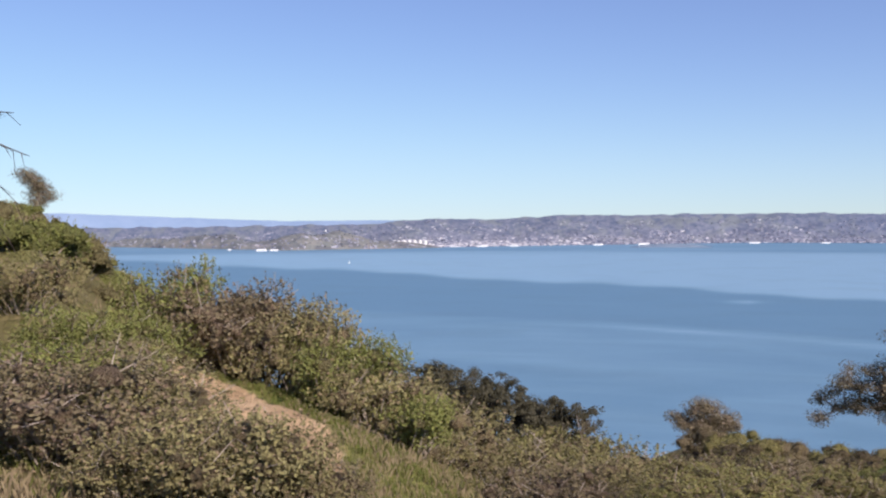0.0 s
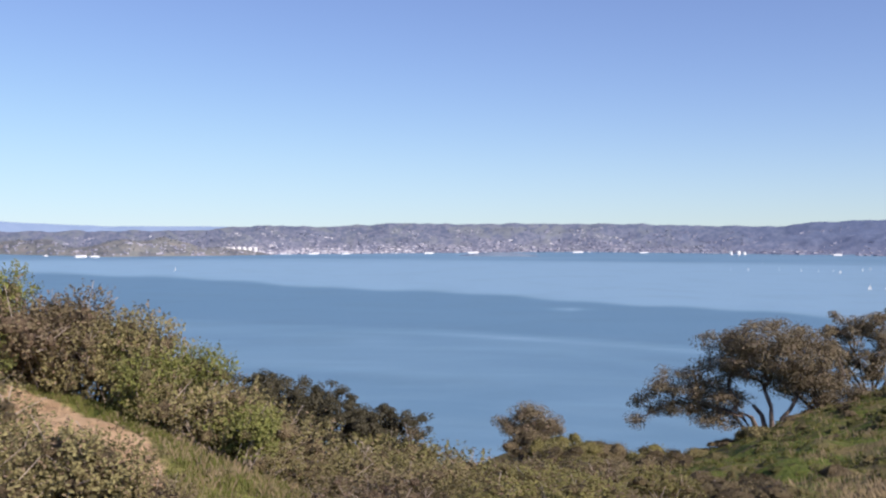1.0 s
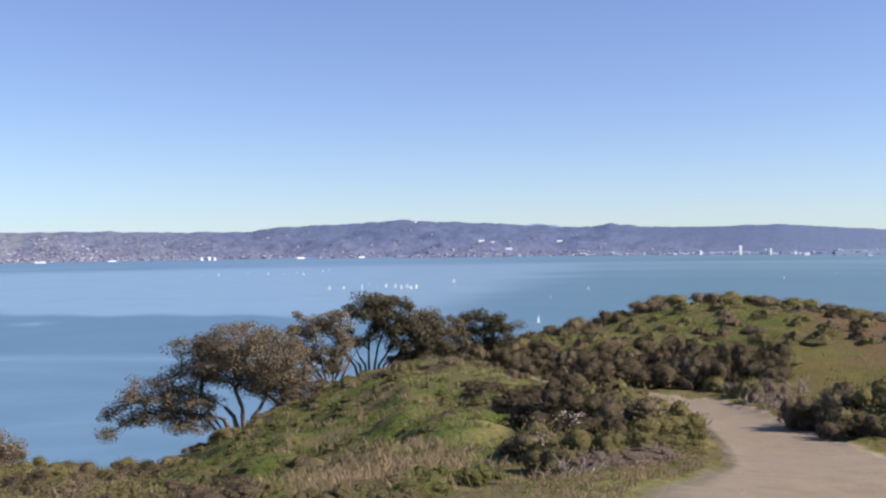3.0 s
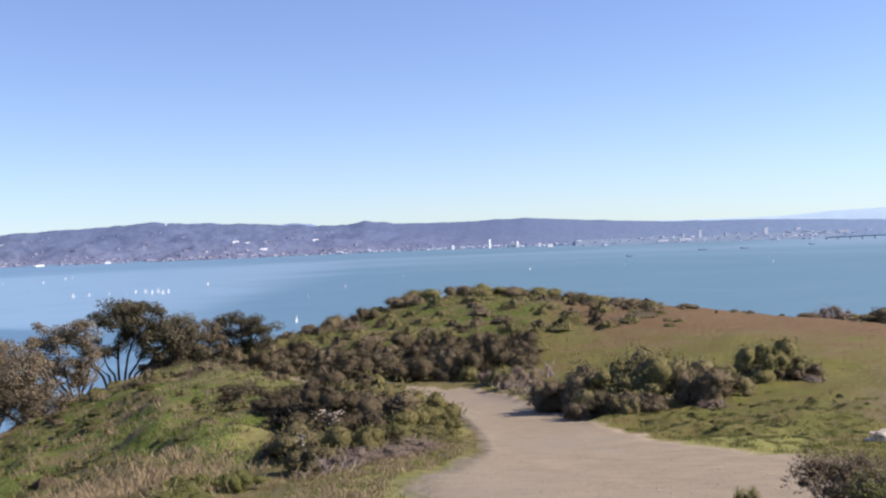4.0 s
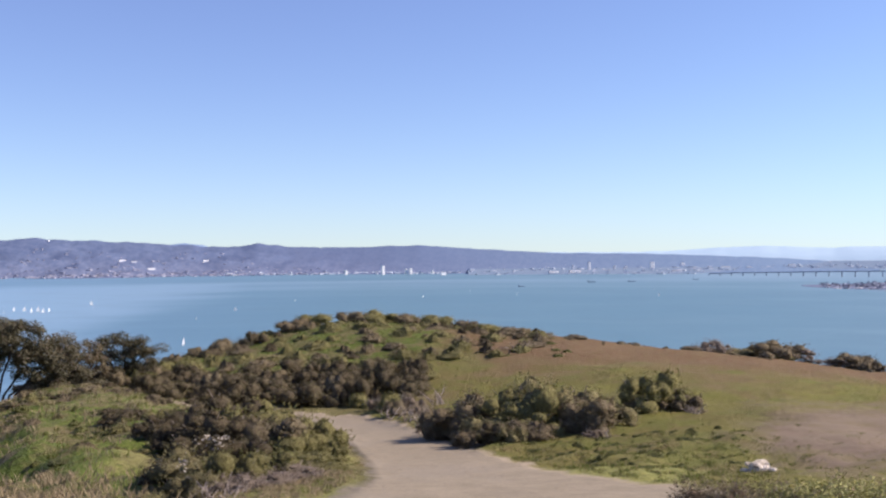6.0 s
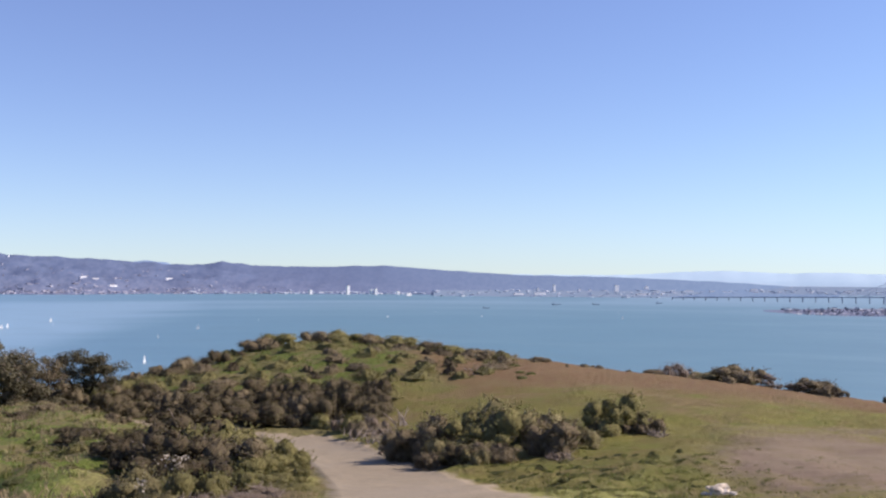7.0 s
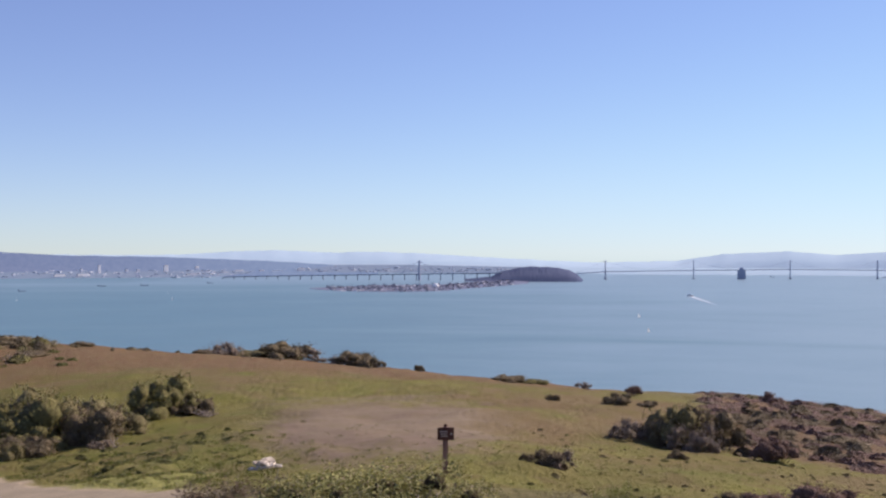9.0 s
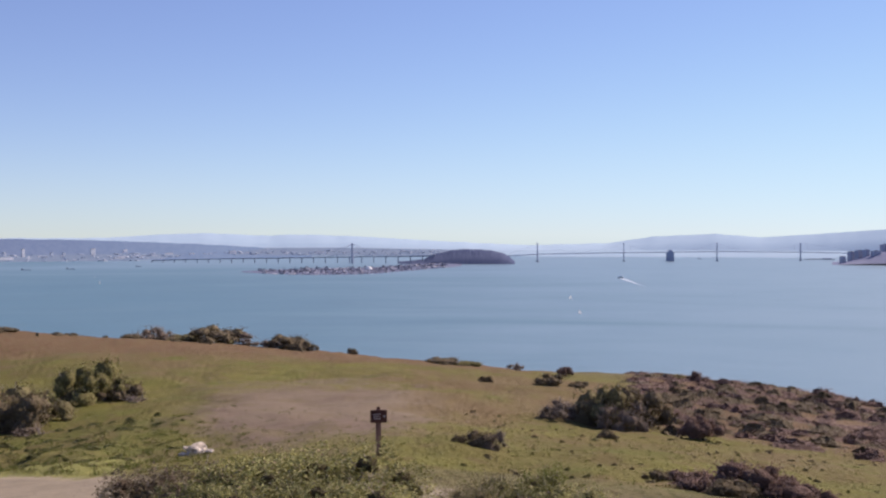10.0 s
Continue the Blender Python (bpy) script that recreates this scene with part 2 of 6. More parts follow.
LEAF_NAMES = {"green": "fresh_scrub_leaves", "tussock": "grass_tussocks", "oak": "oak_leaves", "oak_dark": "dark_oak_leaves", "pine": "pine_needles"}
LEAF = {k: leaf_material(LEAF_NAMES.get(k, k + "_scrub_leaves"), *v) for k, v in LEAF_TONES.items()}
LEAF_FINE = {k: leaf_material("fine_" + LEAF_NAMES.get(k, k + "_scrub_leaves"), *v[:3], v[3] * 0.4, 0.8) for k, v in LEAF_TONES.items()}
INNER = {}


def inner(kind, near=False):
    """The dull inside that goes with a kind of leaves, with the bush's inner shade in its colour: twigs close by, dense
    foliage from afar.
    """
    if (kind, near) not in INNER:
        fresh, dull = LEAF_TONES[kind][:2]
        # Brown mixed in as the shadow between leaves; bright bushes get it darkest.
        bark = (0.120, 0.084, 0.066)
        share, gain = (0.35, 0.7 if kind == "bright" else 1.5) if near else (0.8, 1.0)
        INNER[kind, near] = inner_material("inner_" + kind + ("_shaded_twigs" if near else "_foliage"), *(tuple((share * c + (1 - share) * b) * gain for c, b in zip(tone, bark)) for tone in (fresh, dull)))
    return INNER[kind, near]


SEED = plain("pale_seed_heads", (0.48, 0.43, 0.34), 0.9)


def blade_material(name, a, b, tip):
    m = Mat(name, 0.7, 0.2)
    i = m.island()
    c = m.mix(i, a, b)
    c = m.mix(m.math("GREATER_THAN", i, 0.8), c, tip)
    m.colour(c)
    m.glow_through(c, 0.3)
    return m.m


BLADE_GREEN = blade_material("green_grass", (0.110, 0.138, 0.029), (0.195, 0.198, 0.055), (0.25, 0.205, 0.10))
BLADE_DRY = blade_material("dry_grass", (0.27, 0.220, 0.120), (0.36, 0.29, 0.18), (0.29, 0.22, 0.14))

HILLS, HEADLAND = hills_material(), headland_material()
# Harbour walls with the haze put straight into their colour.
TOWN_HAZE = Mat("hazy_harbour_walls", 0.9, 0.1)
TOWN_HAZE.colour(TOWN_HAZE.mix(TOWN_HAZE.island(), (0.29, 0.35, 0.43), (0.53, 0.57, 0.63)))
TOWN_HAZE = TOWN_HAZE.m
# Distance haze is part of these base colours, palest on the remotest land.
HAZE_RIDGE = far_material("remote_haze_tinted_ridge", (0.205, 0.285, 0.420), (0.225, 0.305, 0.440))
HAZE_RIDGE_PALE = far_material("remote_hazy_ridge", (0.425, 0.560, 0.650), (0.450, 0.585, 0.670))
FLATS = far_material("haze_tinted_shore_flats", (0.160, 0.218, 0.295), (0.200, 0.258, 0.330), (0.29, 0.34, 0.39))
HAZE_FLATS = far_material("remote_haze_tinted_flats", (0.33, 0.45, 0.54), (0.37, 0.48, 0.56))
ISLE = far_material("haze_tinted_island_woods", (0.074, 0.094, 0.158), (0.100, 0.121, 0.188))
FLAT_ISLE = far_material("haze_tinted_island_ground", (0.150, 0.175, 0.250), (0.200, 0.218, 0.290), (0.34, 0.35, 0.40))
# Town walls, each tone given a bluish cast for distance haze.
TOWN = Mat("hazy_town_walls", 0.9, 0.1)
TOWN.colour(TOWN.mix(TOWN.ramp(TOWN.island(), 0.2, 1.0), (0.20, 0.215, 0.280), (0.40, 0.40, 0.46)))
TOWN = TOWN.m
PALE_TOWN = Mat("hazy_pale_town_walls", 0.9, 0.1)
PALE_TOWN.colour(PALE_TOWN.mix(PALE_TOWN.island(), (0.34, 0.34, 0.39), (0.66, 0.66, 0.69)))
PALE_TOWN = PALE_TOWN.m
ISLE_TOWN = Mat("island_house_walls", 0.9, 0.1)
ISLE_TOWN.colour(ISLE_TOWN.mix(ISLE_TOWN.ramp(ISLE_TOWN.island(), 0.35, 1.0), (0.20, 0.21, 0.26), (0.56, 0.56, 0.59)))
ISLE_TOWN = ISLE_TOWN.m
# Haze is mixed into steel and concrete, shade into the viaduct's colour.
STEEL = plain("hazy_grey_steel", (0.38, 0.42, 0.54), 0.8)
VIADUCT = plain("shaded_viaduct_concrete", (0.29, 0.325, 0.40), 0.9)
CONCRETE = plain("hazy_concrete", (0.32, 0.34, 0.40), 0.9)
SHED = plain("pale_shed_walls", (0.74, 0.76, 0.78), 0.8, 0.2, 0.3, 0.05)
GRAVEL = plain("road_gravel", (0.37, 0.31, 0.235), 0.95, 0.1, 0.4, 20)
WHITE = plain("white_paint", (0.80, 0.80, 0.78), 0.6, 0.3, 0.05)
SAIL = Mat("white_sailcloth", 0.8, 0.2)
SAIL.colour((0.88, 0.88, 0.86))
SAIL.glow_through((0.88, 0.88, 0.86), 0.5)
SAIL = SAIL.m
HULL = plain("dark_hull", (0.20, 0.23, 0.29), 0.5)
# City walls lightened and blued as painted haze.
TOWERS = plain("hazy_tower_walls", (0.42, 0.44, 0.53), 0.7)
FOAM = plain("white_wake_foam", (0.62, 0.70, 0.76), 0.9, 0.2, 0.15, 0.05)
SIGN_WOOD = bark_material("dark_brown_sign_wood", (0.130, 0.064, 0.052), (0.066, 0.034, 0.030))
SIGN_POST = bark_material("weathered_brown_post", (0.30, 0.18, 0.145), (0.150, 0.090, 0.075))
SIGN_PAINT = plain("cream_sign_paint", (0.55, 0.47, 0.42), 0.8)
ROCK = Mat("pale_rock", 0.9, 0.2)
ROCK.colour(ROCK.mix(ROCK.ramp(ROCK.noise(4, 6, 0.7), 0.35, 0.65), (0.36, 0.30, 0.23), (0.74, 0.67, 0.55)))
ROCK.bump(ROCK.noise(9, 6, 0.7), 0.8, 0.05)
ROCK = ROCK.m


# ---- mesh helpers ----
def mesh_of(name, verts, faces, material, smooth=False):
    me = bpy.data.meshes.new(name)
    me.from_pydata([tuple(v) for v in verts], [], faces)
    me.materials.append(material)
    if smooth:
        me.polygons.foreach_set("use_smooth", [True] * len(me.polygons))
    me.update()
    return me


def part(name, me, parent, label="", at=None):
    """Links a mesh as one part under a thing or a part."""
    ob = new(name, me)
    ob.parent = parent
    if at is not None:
        ob.matrix_basis = at
    if label:
        tagged(ob, label)
    return ob


def thing(name, at, label, category, group="", kind=""):
    ob = new(name)
    ob.empty_display_size = 0.2
    ob.matrix_basis = at
    return tagged(ob, label, category, group, kind)


def polar(az, d, z=0.0):
    a = radians(az)
    return Vector((d * math.sin(a), d * math.cos(a), z))


class Shape:
    """Collects verts and faces for one mesh."""

    def __init__(self):
        self.v, self.f = [], []

    def add(self, verts, faces):
        k = len(self.v)
        self.v += [tuple(p) for p in verts]
        self.f += [tuple(i + k for i in f) for f in faces]

    def box(self, cx, cy, z0, sx, sy, sz, rz=0.0, taper=1.0):
        c, s = math.cos(rz), math.sin(rz)
        out = []
        for z, k in ((z0, 1.0), (z0 + sz, taper)):
            for x, y in ((-1, -1), (1, -1), (1, 1), (-1, 1)):
                px, py = x * sx / 2 * k, y * sy / 2 * k
                out.append((cx + c * px - s * py, cy + s * px + c * py, z))
        self.add(out, [(3, 2, 1, 0), (4, 5, 6, 7), (0, 1, 5, 4), (1, 2, 6, 5), (2, 3, 7, 6), (3, 0, 4, 7)])

    def gable(self, cx, cy, z0, sx, sy, sz, rise, rz=0.0):
        """A block with a ridged roof."""
        c, s = math.cos(rz), math.sin(rz)
        loc = [(-1, -1, 0), (1, -1, 0), (1, 1, 0), (-1, 1, 0), (-1, -1, 1), (1, -1, 1), (1, 1, 1), (-1, 1, 1), (-1, 0, 2), (1, 0, 2)]
        out = []
        for x, y, k in loc:
            px, py = x * sx / 2, y * sy / 2
            out.append((cx + c * px - s * py, cy + s * px + c * py, z0 + (0, sz, sz + rise)[k]))
        self.add(out, [(3, 2, 1, 0), (0, 1, 5, 4), (1, 2, 6, 9, 5), (2, 3, 7, 6), (3, 0, 4, 8, 7), (4, 5, 9, 8), (6, 7, 8, 9)])

    def tube(self, points, radii, sides=6):
        """A tapering limb along points."""
        rings = []
        for i, p in enumerate(points):
            p = Vector(p)
            ahead = (Vector(points[min(i + 1, len(points) - 1)]) - Vector(points[max(i - 1, 0)])).normalized()
            u = ahead.orthogonal().normalized()
            w = ahead.cross(u)
            rings.append([p + (u * math.cos(q) + w * math.sin(q)) * radii[i] for q in (2 * math.pi * k / sides for k in range(sides))])
        faces = []
        for i in range(len(rings) - 1):
            for k in range(sides):
                a, b = i * sides + k, i * sides + (k + 1) % sides
                faces.append((a, b, b + sides, a + sides))
        n = len(rings) * sides
        faces.append(tuple(range(n - sides, n)))
        self.add([q for r in rings for q in r], faces)

    def mesh(self, name, material, smooth=False):
        return mesh_of(name, self.v, self.f, material, smooth)


def leaf_mesh(name, centres, normals, size, material, rng, aspect=0.55, fold=0.18, loose=0.42):
    """Small pointed leaves, each folded along its rib."""
    n = len(centres)
    nrm = normals + rng.normal(0, loose, (n, 3))
    nrm /= np.linalg.norm(nrm, axis=1, keepdims=True) + 1e-9
    t = rng.normal(0, 1, (n, 3))
    t -= (t * nrm).sum(1, keepdims=True) * nrm
    t /= np.linalg.norm(t, axis=1, keepdims=True) + 1e-9
    b = np.cross(nrm, t)
    s = size * rng.uniform(0.6, 1.4, (n, 1))
    q = np.stack([centres - t * s * 0.5, centres + b * s * aspect * 0.5 + nrm * s * fold, centres + t * s * 0.5, centres - b * s * aspect * 0.5 + nrm * s * fold], 1)
    verts = q.reshape(-1, 3)
    me = bpy.data.meshes.new(name)
    me.vertices.add(4 * n)
    me.vertices.foreach_set("co", verts.astype(np.float32).ravel())
    tri = np.array([[0, 1, 2], [0, 2, 3]])[None] + 4 * np.arange(n)[:, None, None]
    me.loops.add(6 * n)
    me.loops.foreach_set("vertex_index", tri.astype(np.int32).ravel())
    me.polygons.add(2 * n)
    me.polygons.foreach_set("loop_start", np.arange(0, 6 * n, 3, dtype=np.int32))
    me.materials.append(material)
    me.update(calc_edges=True)
    return me


def lobe_leaves(lobes, count, rng, shell=(0.62, 1.06), flat_bottom=0.35):
    """Leaf places and directions on a set of lobes (centre, radii), denser on the larger."""
    area = np.array([(l[1][0] * l[1][1] + l[1][0] * l[1][2] + l[1][1] * l[1][2]) for l in lobes])
    share = np.maximum((count * area / area.sum()).astype(int), 8)
    cs, ns = [], []
    for (c, r), k in zip(lobes, share):
        d = rng.normal(0, 1, (k, 3))
        d[:, 2] = np.where(d[:, 2] < 0, d[:, 2] * flat_bottom, d[:, 2])
        d /= np.linalg.norm(d, axis=1, keepdims=True)
        bumpy = 1 + 0.16 * np.sin(d[:, 0] * 7 + c[0] * 3) * np.sin(d[:, 1] * 6 + c[1] * 5) + 0.1 * np.sin(d[:, 2] * 11 + c[2])
        rad = (shell[0] + (shell[1] - shell[0]) * rng.uniform(0, 1, k) ** 0.6) * bumpy
        cs.append(np.array(c) + d * np.array(r) * rad[:, None])
        ns.append(d + np.array([0, 0, 0.35]))
    return np.concatenate(cs), np.concatenate(ns)


def tufts(lobes, count, rng, length, each=7):
    """Leaves in upright sprigs that stand out of the lobes, with gaps between them."""
    cs, ns = lobe_leaves(lobes, max(12, count // each), rng, (0.66, 1.0), 0.3)
    out = ns / np.linalg.norm(ns, axis=1, keepdims=True) + np.array([0, 0, 0.55]) + rng.normal(0, 0.28, ns.shape)
    out /= np.linalg.norm(out, axis=1, keepdims=True)
    f = np.tile(np.linspace(0.0, 1.0, each), len(cs))[:, None]
    k = np.repeat(np.arange(len(cs)), each)
    reach = (length * rng.uniform(0.5, 1.4, len(cs)))[k][:, None]
    side = rng.normal(0, 1, (len(k), 3))
    side /= np.linalg.norm(side, axis=1, keepdims=True)
    return cs[k] + out[k] * reach * f + side * reach * 0.30 * (1.15 - f), out[k] * 0.45 + side * 0.8 + np.array([0, 0, 0.25])


# ---- the hillside: heights under the eye along bearings, at these distances ----
RINGS = (0.0, 4.0, 9.0, 16.0, 27.0, 45.0, 70.0, 100.0, 150.0, 260.0)
SLOPE = {
    -60: (-1.6, -1.0, -0.2, 0.8, 2.4, 4.0, 4.0, 0.0, -14, -80),
    -34: (-1.6, -1.4, -1.1, -0.4, 0.8, 2.0, 1.0, -6.0, -26, -80),
    -22: (-1.6, -1.5, -1.5, -1.0, -0.1, -0.2, -4.0, -14, -34, -80),
    -14: (-1.6, -1.6, -1.75, -2.1, -3.6, -9.0, -18, -28, -46, -80),
    -7: (-1.6, -1.65, -2.1, -2.9, -6.5, -13, -21, -30, -48, -80),
    4: (-1.6, -1.7, -2.7, -4.4, -8.0, -14, -21, -29, -46, -80),
    14: (-1.6, -1.7, -2.7, -4.3, -7.3, -10.5, -15.5, -28, -46, -80),
    22: (-1.6, -1.7, -2.7, -4.3, -7.3, -10.7, -15.9, -27, -44, -80),
    30: (-1.6, -1.7, -2.7, -4.3, -6.9, -9.0, -11.5, -20, -40, -80),
    38: (-1.6, -1.7, -2.6, -4.2, -6.2, -7.5, -8.6, -14, -34, -80),
    45: (-1.6, -1.7, -2.5, -4.2, -6.2, -7.7, -10.2, -9.7, -26, -80),
    53: (-1.6, -1.7, -2.5, -4.2, -6.1, -8.5, -10.5, -7.0, -17, -80),
    62: (-1.6, -1.7, -2.5, -4.2, -6.1, -8.3, -9.4, -8.0, -18, -80),
    72: (-1.6, -1.7, -2.5, -4.1, -6.0, -7.6, -8.6, -9.8, -20, -80),
    85: (-1.6, -1.7, -2.5, -4.0, -5.75, -7.4, -9.2, -12.0, -24, -80),
    95: (-1.6, -1.7, -2.5, -4.0, -6.0, -8.0, -9.9, -13.8, -28, -80),
    104: (-1.6, -1.7, -2.6, -4.1, -6.2, -8.6, -10.8, -13.9, -26, -80),
    113: (-1.6, -1.7, -2.6, -4.3, -6.6, -9.1, -11.8, -16.4, -32, -80),
    128: (-1.6, -1.6, -2.2, -3.6, -6.0, -9.6, -14, -22, -40, -80),
    165: (-1.6, -1.4, -1.0, -0.4, 0.6, 1.5, 0.0, -6.0, -24, -80),
    210: (-1.6, -1.2, -0.4, 0.8, 2.6, 5.0, 7.0, 6.0, -8, -80),
    255: (-1.6, -1.1, -0.2, 1.0, 3.2, 6.0, 8.0, 7.0, -6, -80),
}
_az = np.array(list(SLOPE) + [360 + k for k in list(SLOPE)[:3]], float)
_hz = np.array(list(SLOPE.values()) + list(SLOPE.values())[:3], float)


def _bend(p0, p1, p2, p3, t):
    return 0.5 * (2 * p1 + (p2 - p0) * t + (2 * p0 - 5 * p1 + 4 * p2 - p3) * t * t + (3 * p1 - p0 - 3 * p2 + p3) * t ** 3)


def slope_height(az, d):
    """The smooth hillside's height at bearings and distances (arrays)."""
    az = (np.asarray(az, float) + 60) % 360 - 60
    i = np.clip(np.searchsorted(_az, az, "right") - 1, 0, len(_az) - 2)
    u = np.clip((az - _az[i]) / (_az[i + 1] - _az[i]), 0, 1)
    d = np.clip(np.asarray(d, float), 0, RINGS[-1] - 1e-6)
    r = np.array(RINGS)
    j = np.clip(np.searchsorted(r, d, "right") - 1, 0, len(r) - 2)
    v = (d - r[j]) / (r[j + 1] - r[j])

    def along(row):
        row = np.clip(row, 0, len(_az) - 1)
        # slopes in metres, so that uneven rings bend smoothly
        def g(k):
            return _hz[row, np.clip(k, 0, len(r) - 1)]
        w = r[j + 1] - r[j]
        m0 = (g(j + 1) - g(j - 1)) / (r[np.clip(j + 1, 0, len(r) - 1)] - r[np.clip(j - 1, 0, len(r) - 1)]) * w
        m1 = (g(j + 2) - g(j)) / (r[np.clip(j + 2, 0, len(r) - 1)] - r[j]) * w
        return (2 * v**3 - 3 * v**2 + 1) * g(j) + (v**3 - 2 * v**2 + v) * m0 + (3 * v**2 - 2 * v**3) * g(j + 1) + (v**3 - v**2) * m1

    return EYE + _bend(along(i - 1), along(i), along(i + 1), along(i + 2), u)


# plan of the fire road and of the foot trail: bearing, distance, half width
ROAD = ((80, 11.0, 2.6), (71, 16.2, 5.6), (64.7, 21.2, 5.2), (60.4, 29.3, 3.0), (57.4, 39.9, 2.3), (55.7, 48.3, 2.1), (54.3, 57, 2.0), (52.8, 64, 1.8), (49, 68, 1.5), (44, 71, 1.3))
TRAIL = ((-14.3, 15.5, 0.3), (-13, 14, 0.45), (-10.4, 11.6, 0.85), (-8.6, 9.8, 0.55), (-6.6, 9.0, 0.2), (0, 7.6, 0.12), (12, 6.0, 0.12))


def along_plan(x, y, plan):
    """1 inside a way drawn as a plan, falling to 0 within its soft edge."""
    best = np.full(x.shape, 9.0)
    pts = [(*polar(a, d).xy, w) for a, d, w in plan]
    for (x0, y0, w0), (x1, y1, w1) in zip(pts, pts[1:]):
        dx, dy = x1 - x0, y1 - y0
        t = np.clip(((x - x0) * dx + (y - y0) * dy) / (dx * dx + dy * dy), 0, 1)
        away = np.hypot(x - x0 - t * dx, y - y0 - t * dy) / (w0 + t * (w1 - w0))
        best = np.minimum(best, away)
    return np.clip((1.28 - best) / 0.5, 0, 1)


def within(az, d, a0, a1, d0, d1, sa=3.0, sd=0.15):
    """A soft patch of the plan between two bearings and two distances."""
    f = np.clip((az - a0) / sa + 0.5, 0, 1) * np.clip((a1 - az) / sa + 0.5, 0, 1)
    return f * np.clip((d / d0 - 1) / sd + 0.5, 0, 1) * np.clip((1 - d / d1) / sd + 0.5, 0, 1)


def zones(az, d, x, y):
    z = {}
    z["road"] = along_plan(x, y, ROAD)
    z["trail"] = along_plan(x, y, TRAIL)
    z["green"] = np.maximum.reduce([within(az, d, 18, 49, 28, 100, 6), 0.8 * within(az, d, 62, 74, 27, 45, 6, 0.4), 0.42 * within(az, d, 86, 112, 18, 56, 10, 0.5),
                                    0.8 * within(az, d, 40, 62, 78, 130, 5), 0.85 * within(az, d, -17, 4, 8, 16)])
    z["meadow"] = within(az, d, 54, 120, 22, 84, 8, 0.3)
    z["red"] = np.maximum(0.95 * within(az, d, 59, 96, 78, 130, 5, 0.2), 0.95 * within(az, d, 100, 124, 44, 125, 5, 0.3))
    z["red"] = np.maximum(z["red"], 0.42 * within(az, d, 84, 106, 30, 84, 8, 0.5))
    z["bare"] = 0.95 * within(az, d, 75.5, 89, 30, 58, 8, 0.6)
    z["dry"] = np.maximum.reduce([0.50 * within(az, d, 30, 40, 25, 31, 5, 0.25), 0.6 * within(az, d, -30, -12, 4, 6), 0.45 * within(az, d, 30, 44, 62, 78, 4, 0.1)])
    verge = along_plan(x, y, [(a, q, w + 1.1) for a, q, w in ROAD])
    z["lush"] = np.maximum(np.clip(verge - z["road"] * 1.6, 0, 1) * 0.55, 0.75 * within(az, d, 61, 73, 25, 34, 3, 0.2))
    z["lush"] = np.maximum.reduce([z["lush"], 0.42 * within(az, d, 63, 74, 33, 42, 4, 0.2), 0.6 * within(az, d, 45, 56, 12, 30, 5, 0.3), 0.6 * within(az, d, -8, 6, 7.2, 13, 3, 0.2), 0.7 * within(az, d, -17, -9, 11.5, 16, 3, 0.15), 0.35 * within(az, d, 39.5, 44.5, 26, 44, 3, 0.2)])
    return z


def ripple(x, y):
    """Small unevenness of the hillside."""
    return 0.28 * noise.fractal((x * 0.11, y * 0.11, 3.1), 1.0, 2.0, 4) + 0.15 * noise.fractal((x * 0.6, y * 0.6, 8.2), 1.0, 2.0, 3)


def hummocks(x, y, az, d):
    """Lumpy sod of the green slope and of the knoll."""
    k = min(1, max(0, (az - 17) / 6)) * min(1, max(0, (50 - az) / 5)) * min(1, max(0, (d - 26) / 8)) * min(1, max(0.12, (70 - d) / 16))
    k = max(k, 0.8 * min(1, max(0, (az - 62) / 3)) * min(1, max(0, (73 - az) / 4)) * min(1, max(0, (d - 30) / 4)) * min(1, max(0, (42 - d) / 4)))
    return 0.55 * k * max(-0.12, noise.fractal((x * 0.42, y * 0.42, 5.5), 1.0, 2.0, 3)) if k > 0 else 0.0


def ground_z(x, y):
    az, d = math.degrees(math.atan2(x, y)), math.hypot(x, y)
    calm = 1 - 0.75 * float(along_plan(np.array([x]), np.array([y]), ROAD)[0])
    return float(slope_height(np.array([az]), np.array([d]))[0]) + (ripple(x, y) + hummocks(x, y, az, d)) * calm * min(1, d / 12)


